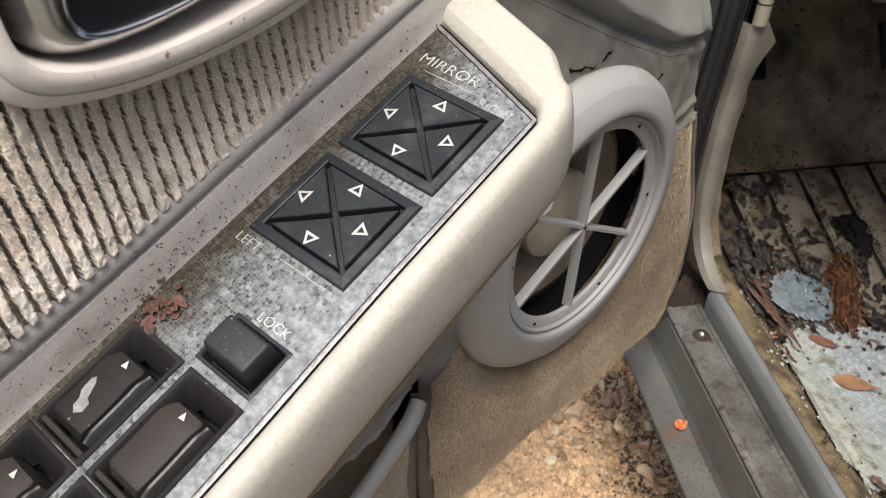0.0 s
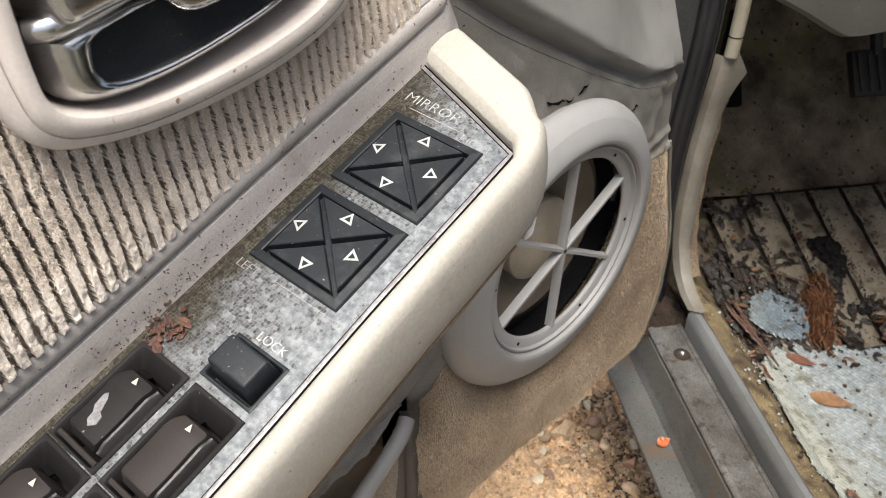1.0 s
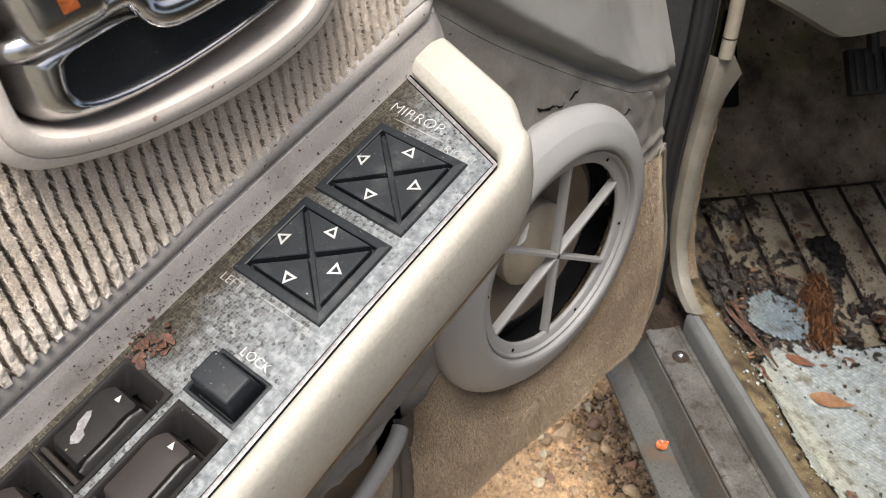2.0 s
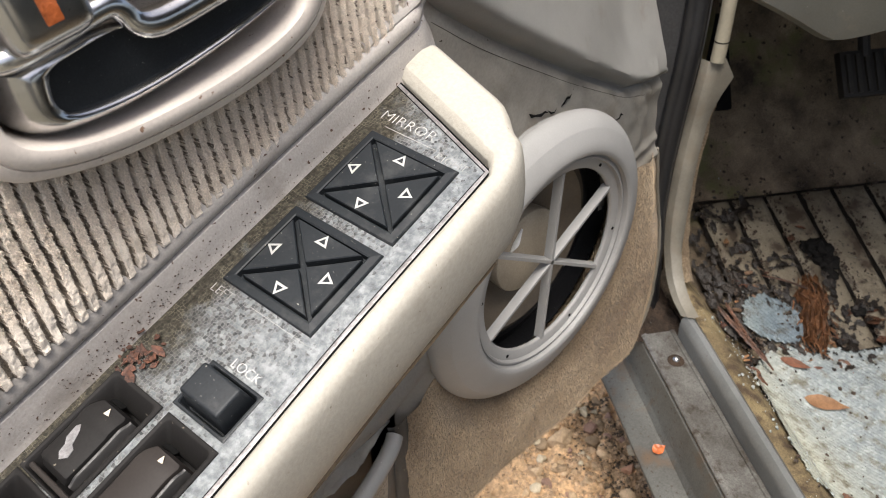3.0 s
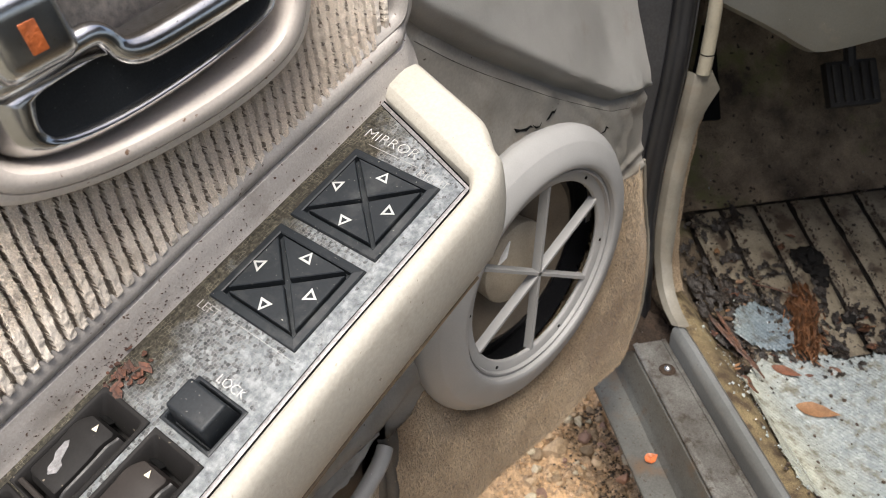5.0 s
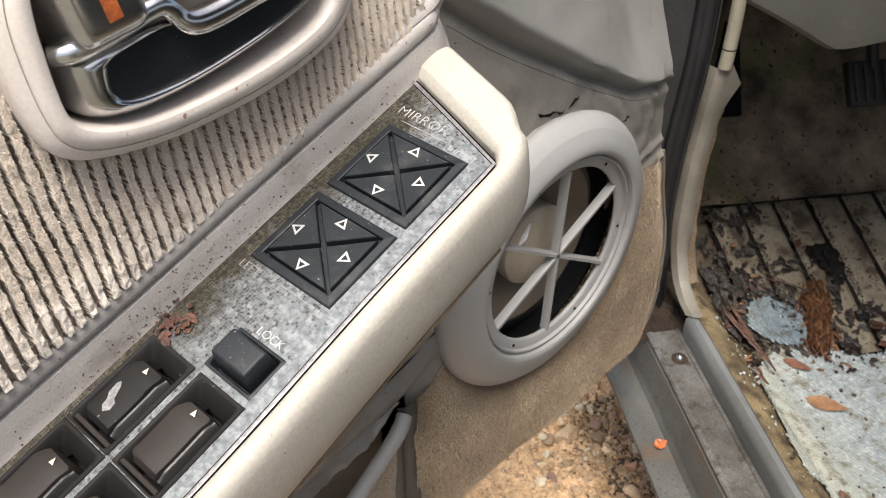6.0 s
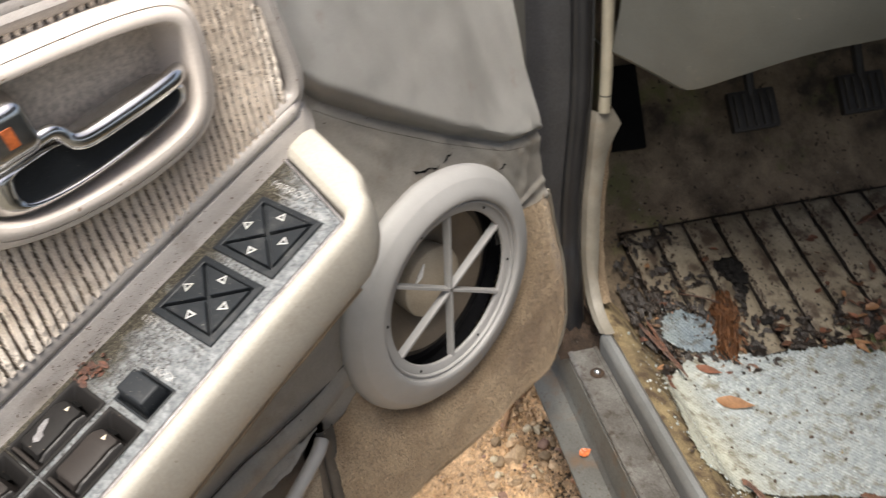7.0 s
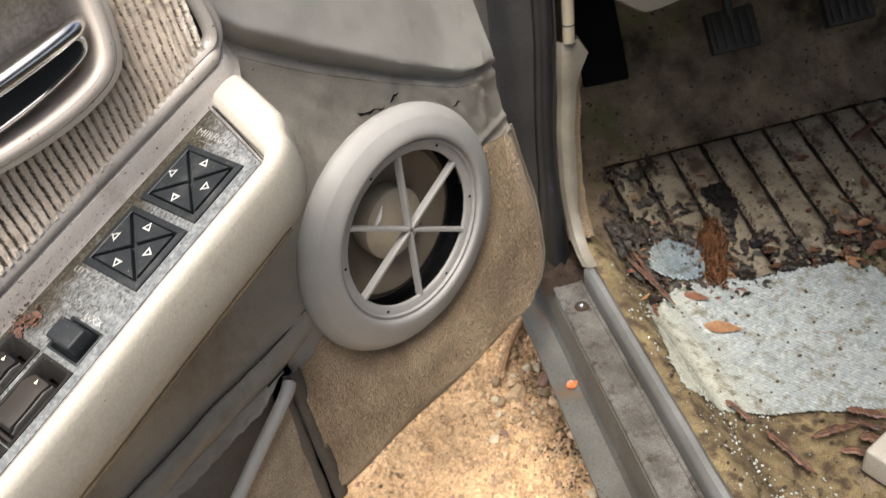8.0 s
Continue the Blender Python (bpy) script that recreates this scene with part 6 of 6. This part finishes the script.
    # dark clods in front of the mat
    for x, y, r in ((-0.196, 0.890, 0.017), (-0.180, 0.884, 0.014), (-0.168, 0.872, 0.009), (-0.120, 0.850, 0.008)):
        bm = bmesh.new()
        bmesh.ops.create_icosphere(bm, subdivisions=3, radius=r)
        for v in bm.verts:
            v.co = v.co * (1 + wob(*(v.co * 120 + Vector((x * 50, y * 50, 0))), 1, 0.6) + wob(*(v.co * 330 + Vector((x * 50, y * 50, 9))), 1, 0.35))
            v.co.z *= 0.6
        ob = part("clod", bm, M["soot"])
        ob.matrix_basis = Matrix.Translation(on_floor(x, y, r * 0.4))
        tagged(ob, "black wet clod of rotted matter", "clod")
    # grains of glass and grit
    for name, mat, count, area, size, label in (("glass_chips", M["chip"], 1000, ((-0.34, 0.04), (0.034, 0.16)), (0.0004, 0.0030), "scattered grains of broken glass along the sill carpet"),
                                                ("floor_grit", M["crumb"], 2000, ((-0.05, 0.26), (0.10, 0.62)), (0.0008, 0.0040), "dark grit and crumbs on the mat"),
                                                ("carpet_crumb", M["crumb"], 260, ((-0.36, 0.03), (0.04, 0.24)), (0.0008, 0.0045), "dark crumbs of rot on the mossy carpet"),
                                                ("mat_sparkle", M["chip"], 70, ((-0.02, 0.30), (0.12, 0.62)), (0.0006, 0.0022), "scattered bright splinters of glass on the mat"),
                                                ("glass_grit", M["crumb"], 240, ((-0.30, 0.05), (0.10, 0.45)), (0.0008, 0.0044), "dirt crumbs on the broken glass")):
        bm = bmesh.new()
        for k in range(count):
            f, l = rng.uniform(*area[0]), rng.uniform(*area[1])
            s = lerp(*size, rng.random() ** 2.2)
            if name == "glass_chips" and noise.noise(Vector((f * 30, l * 30, 4))) < rng.uniform(-0.5, 0.25):
                continue
            if name == "floor_grit" and k % 5:
                l = 0.128 + 0.0492 * rng.randrange(10) + rng.gauss(0, 0.003)
            if name == "glass_grit":
                p = car(f, l, 0)
                if not inside(GLASS, p.x, p.y):
                    continue
                spot = glass_top(p.x, p.y) + Vector((0, 0, s * 0.3))
            else:
                spot = car(f, l, drape(f, l) + (0.003 if name in ("glass_chips", "carpet_crumb") else 0.008))
                if name in ("floor_grit", "carpet_crumb") and inside(GLASS, spot.x, spot.y):
                    continue
            bmesh.ops.create_cube(bm, size=1.0, matrix=Matrix.Translation(spot) @ pose(0, 0, 0, rng.uniform(0, 90), rng.uniform(0, 90), rng.uniform(0, 90)) @ Matrix.Diagonal((s, s * rng.uniform(0.5, 1), s * rng.uniform(0.4, 0.9), 1)))
        tagged(part(name, bm, mat, smooth=False), label, "debris", kind="stuff")


build_litter()


def build_plate_litter():
    """Flakes of bark on the switch plate."""
    rng = random.Random(11)
    for k in range(30):
        a, b = rng.gauss(-67, 5.5), rng.gauss(-23, 4.5)
        bm = bmesh.new()
        s = rng.uniform(0.5, 2.5)
        pts = [(s * rng.uniform(0.35, 1.1) * math.cos(t) * 1.5, s * rng.uniform(0.25, 1.0) * math.sin(t)) for t in (k2 * math.pi / 4 for k2 in range(8))]
        loft(bm, [[Vector((p / 1000, q / 1000, 0)) for p, q in pts], [Vector((p / 1000, q / 1000, 0.0003 + 0.0002 * math.sin(p * 3))) for p, q in pts]], True, True)
        ob = part("bark_flake", bm, M["bark"], smooth=False)
        ob.matrix_basis = arm_pose(a, b, rng.uniform(0.3, 2.2), rng.uniform(0, 360), rng.uniform(-25, 25), rng.uniform(-25, 25))
        tagged(ob, "reddish-brown bark flake on the switch plate", "debris", "bark flakes")


build_plate_litter()


def build_liner_flecks():
    """Rusty flecks stuck to the vinyl between plate and fabric."""
    rng = random.Random(29)
    pts, faces = [], []
    for k in range(520):
        a = rng.gauss(-45, 26) if k % 3 else rng.uniform(-180, 90)
        t = rng.random() ** 1.7
        b, h = lerp(-33.2, -34.6, t), lerp(1.0, 11.0, t)
        grain_at(pts, faces, arm(a, b + 0.1, h), (0.00010 + 0.00042 * rng.random() ** 3) * 1.2, rng)
    me = bpy.data.meshes.new("liner_flecks")
    me.from_pydata(pts, [], faces)
    me.materials.append(M["bark"])
    tagged(new("rust_flecks", me), "rust-brown flecks stuck to the grey vinyl strip", "dirt", kind="stuff")


def build_plate_grit():
    """Crumbs of dirt along the door side of the plate and beside its switches."""
    rng = random.Random(17)
    pts, faces = [], []
    for k in range(520):
        a = rng.uniform(-170, 100)
        b = -33 + abs(rng.gauss(0, 5.5)) if k % 3 else rng.choice((-26.5, 27.0)) + rng.gauss(0, 1.5)
        if -118 < a < -50 and b > -29.5:
            continue
        if b > -24 and any(m[0] - 0.5 < a < m[1] + 0.5 for m in MIRRORS):
            continue
        p = arm(a, b, 0.12)
        grain_at(pts, faces, p, rng.uniform(0.00008, 0.00045) * rng.uniform(0.5, 1), rng)
    me = bpy.data.meshes.new("plate_grit")
    me.from_pydata(pts, [], faces)
    me.materials.append(M["crumb"])
    tagged(new("plate_grit", me), "brown crumbs of dirt on the switch plate", "dirt", kind="stuff")


# ---------------------------------------------------------------- gravel
def stone_mesh(seed, name):
    bm = bmesh.new()
    bmesh.ops.create_icosphere(bm, subdivisions=2, radius=1.0)
    for v in bm.verts:
        c = v.co.copy()
        for k in range(10):
            cut = Vector((noise.cell(Vector((seed, k, 0.5))) - 0.5, noise.cell(Vector((seed, k, 7.5))) - 0.5, noise.cell(Vector((seed, k, 14.5))) - 0.5)).normalized()
            over = c.dot(cut) - 0.42
            if over > 0:
                c -= cut * over
        v.co = c * (1 + wob(c.x + seed * 3.1, c.y, c.z, 1.1, 0.35))
        v.co.z *= 0.75
    return mesh_of(name, bm, None, False)


def grain_at(pts, faces, at, s, rng):
    """Adds one eight-sided grain."""
    k = len(pts)
    for d in ((1, 0, 0), (-1, 0, 0), (0, 1, 0), (0, -1, 0), (0, 0, 0.8), (0, 0, -0.8)):
        r = s * rng.uniform(0.6, 1.1)
        pts.append((at[0] + d[0] * r, at[1] + d[1] * r, at[2] + d[2] * r))
    for a, b in ((0, 2), (2, 1), (1, 3), (3, 0)):
        faces += [(k + a, k + b, k + 4), (k + b, k + a, k + 5)]


def build_gravel():
    rng = random.Random(7)
    shapes = [stone_mesh(k, "stone") for k in range(7)]
    by_mat = {}
    for key in ("stone", "palestone", "redstone", "peachstone"):
        by_mat[key] = []
        for me in shapes:
            c = me.copy()
            c.materials.clear()
            c.materials.append(M[key])
            by_mat[key].append(c)

    def put(x, y, r, key):
        ob = new("stone", rng.choice(by_mat[key]))
        z = ground_z(x, y)
        ob.matrix_basis = Matrix.Translation((x, y, z + r * 0.22)) @ pose(0, 0, 0, rng.uniform(-20, 20), rng.uniform(-20, 20), rng.uniform(0, 360)) @ Matrix.Diagonal((r, r * rng.uniform(0.65, 1), r * rng.uniform(0.7, 1), 1))
        tagged(ob, {"stone": "rough grey-brown stone in clay", "palestone": "pale angular stone in clay", "redstone": "reddish stone in clay", "peachstone": "peach-coloured stone in clay"}[key], "stone", "gravel stones")
    for k in range(150):
        f, l = rng.uniform(-0.16, 0.26), 0.03 - abs(rng.gauss(0, 0.09))
        p = car(f, l, 0)
        put(p.x, p.y, rng.uniform(0.0025, 0.0075) * (1.6 if rng.random() < 0.15 else 1), rng.choice(("stone",) * 8 + ("palestone", "redstone")))
    for k in range(45):
        x, y = rng.gauss(-0.32, 0.045), rng.gauss(0.60, 0.055)
        if world_to_car(x, y)[1] < 0.03:
            put(x, y, rng.uniform(0.003, 0.0095), rng.choice(("stone", "stone", "stone", "stone", "stone", "palestone", "redstone")))
    for k in range(80):
        put(rng.uniform(-0.55, -0.12), rng.uniform(0.30, 0.72), rng.uniform(0.003, 0.007), rng.choice(("stone",) * 6 + ("palestone", "redstone")))
    for x, y, r, key in ((-0.348, 0.592, 0.020, "stone"), (-0.360, 0.651, 0.011, "palestone"), (-0.367, 0.643, 0.008, "palestone"), (-0.337, 0.641, 0.011, "redstone"), (-0.358, 0.553, 0.011, "palestone"), (-0.378, 0.617, 0.010, "palestone"),
                         (-0.371, 0.606, 0.008, "stone"), (-0.318, 0.595, 0.006, "palestone"), (-0.308, 0.593, 0.006, "palestone"), (-0.318, 0.618, 0.010, "stone"), (-0.344, 0.530, 0.010, "stone"), (-0.258, 0.618, 0.010, "peachstone"),
                         (-0.275, 0.646, 0.008, "palestone"), (-0.236, 0.581, 0.010, "stone"), (-0.296, 0.612, 0.009, "stone"), (-0.332, 0.655, 0.008, "stone"), (-0.350, 0.668, 0.008, "palestone"), (-0.372, 0.575, 0.010, "stone"), (-0.396, 0.60, 0.012, "stone")):
        put(x, y, r * 1.3, key)
    # a dry stick beside the door
    bm = bmesh.new()
    tube(bm, [(-0.404, 0.625, ground_z(-0.404, 0.625) + 0.010), (-0.414, 0.650, 0.016), (-0.425, 0.682, 0.018), (-0.438, 0.727, 0.016)], lambda t: 0.0052 * (0.55 + 0.6 * step(0, 0.3, t)) * (1 - 0.2 * t), 8)
    tagged(part("stick", bm, M["stickwood"]), "dry brown stick on the gravel", "stick")
    # small grit
    pts, faces = [], []
    for k in range(9000):
        x, y = rng.uniform(-0.70, 0.0), rng.uniform(0.20, 0.85)
        s = 0.0007 + 0.0036 * rng.random() ** 3
        z = ground_z(x, y) + 0.0004
        grain_at(pts, faces, (x, y, z), s, rng)
    dark, dark_faces = [], []
    for k in range(9000):
        p = car(rng.uniform(-0.22, 0.30), 0.03 - abs(rng.gauss(0, 0.10)), 0)
        if noise.noise(Vector((p.x * 18, p.y * 18, 0))) < rng.uniform(-0.3, 0.1):
            continue
        grain_at(dark, dark_faces, (p.x, p.y, ground_z(p.x, p.y) + 0.001), 0.001 + 0.0052 * rng.random() ** 2, rng)
    wet, wet_faces = [], []
    for k in range(7000):
        p = car(rng.uniform(-0.10, 0.17), 0.035 - abs(rng.gauss(0, 0.045)), 0)
        if noise.noise(Vector((p.x * 26, p.y * 26, 8))) > rng.uniform(-0.25, 0.15):
            grain_at(wet, wet_faces, (p.x, p.y, ground_z(p.x, p.y) + 0.0010), 0.0007 + 0.0032 * rng.random() ** 2.5, rng)
    mw = bpy.data.meshes.new("dark_soil")
    mw.from_pydata(wet, [], wet_faces)
    mw.materials.append(M["darksoil"])
    tagged(new("dark_soil", mw), "dark damp crumbs between the stones", "soil", kind="stuff")
    md = bpy.data.meshes.new("soil_crumbs")
    md.from_pydata(dark, [], dark_faces)
    md.materials.append(M["soil"])
    tagged(new("soil", md), "clay crumbs of soil beside the sill", "soil", kind="stuff")
    me = bpy.data.meshes.new("grit")
    me.from_pydata(pts, [], faces)
    me.materials.append(M["soil"])
    build_plate_grit()
    build_liner_flecks()
    tagged(new("grit", me), "fine grit strewn over the clay", "gravel", kind="stuff")


build_gravel()
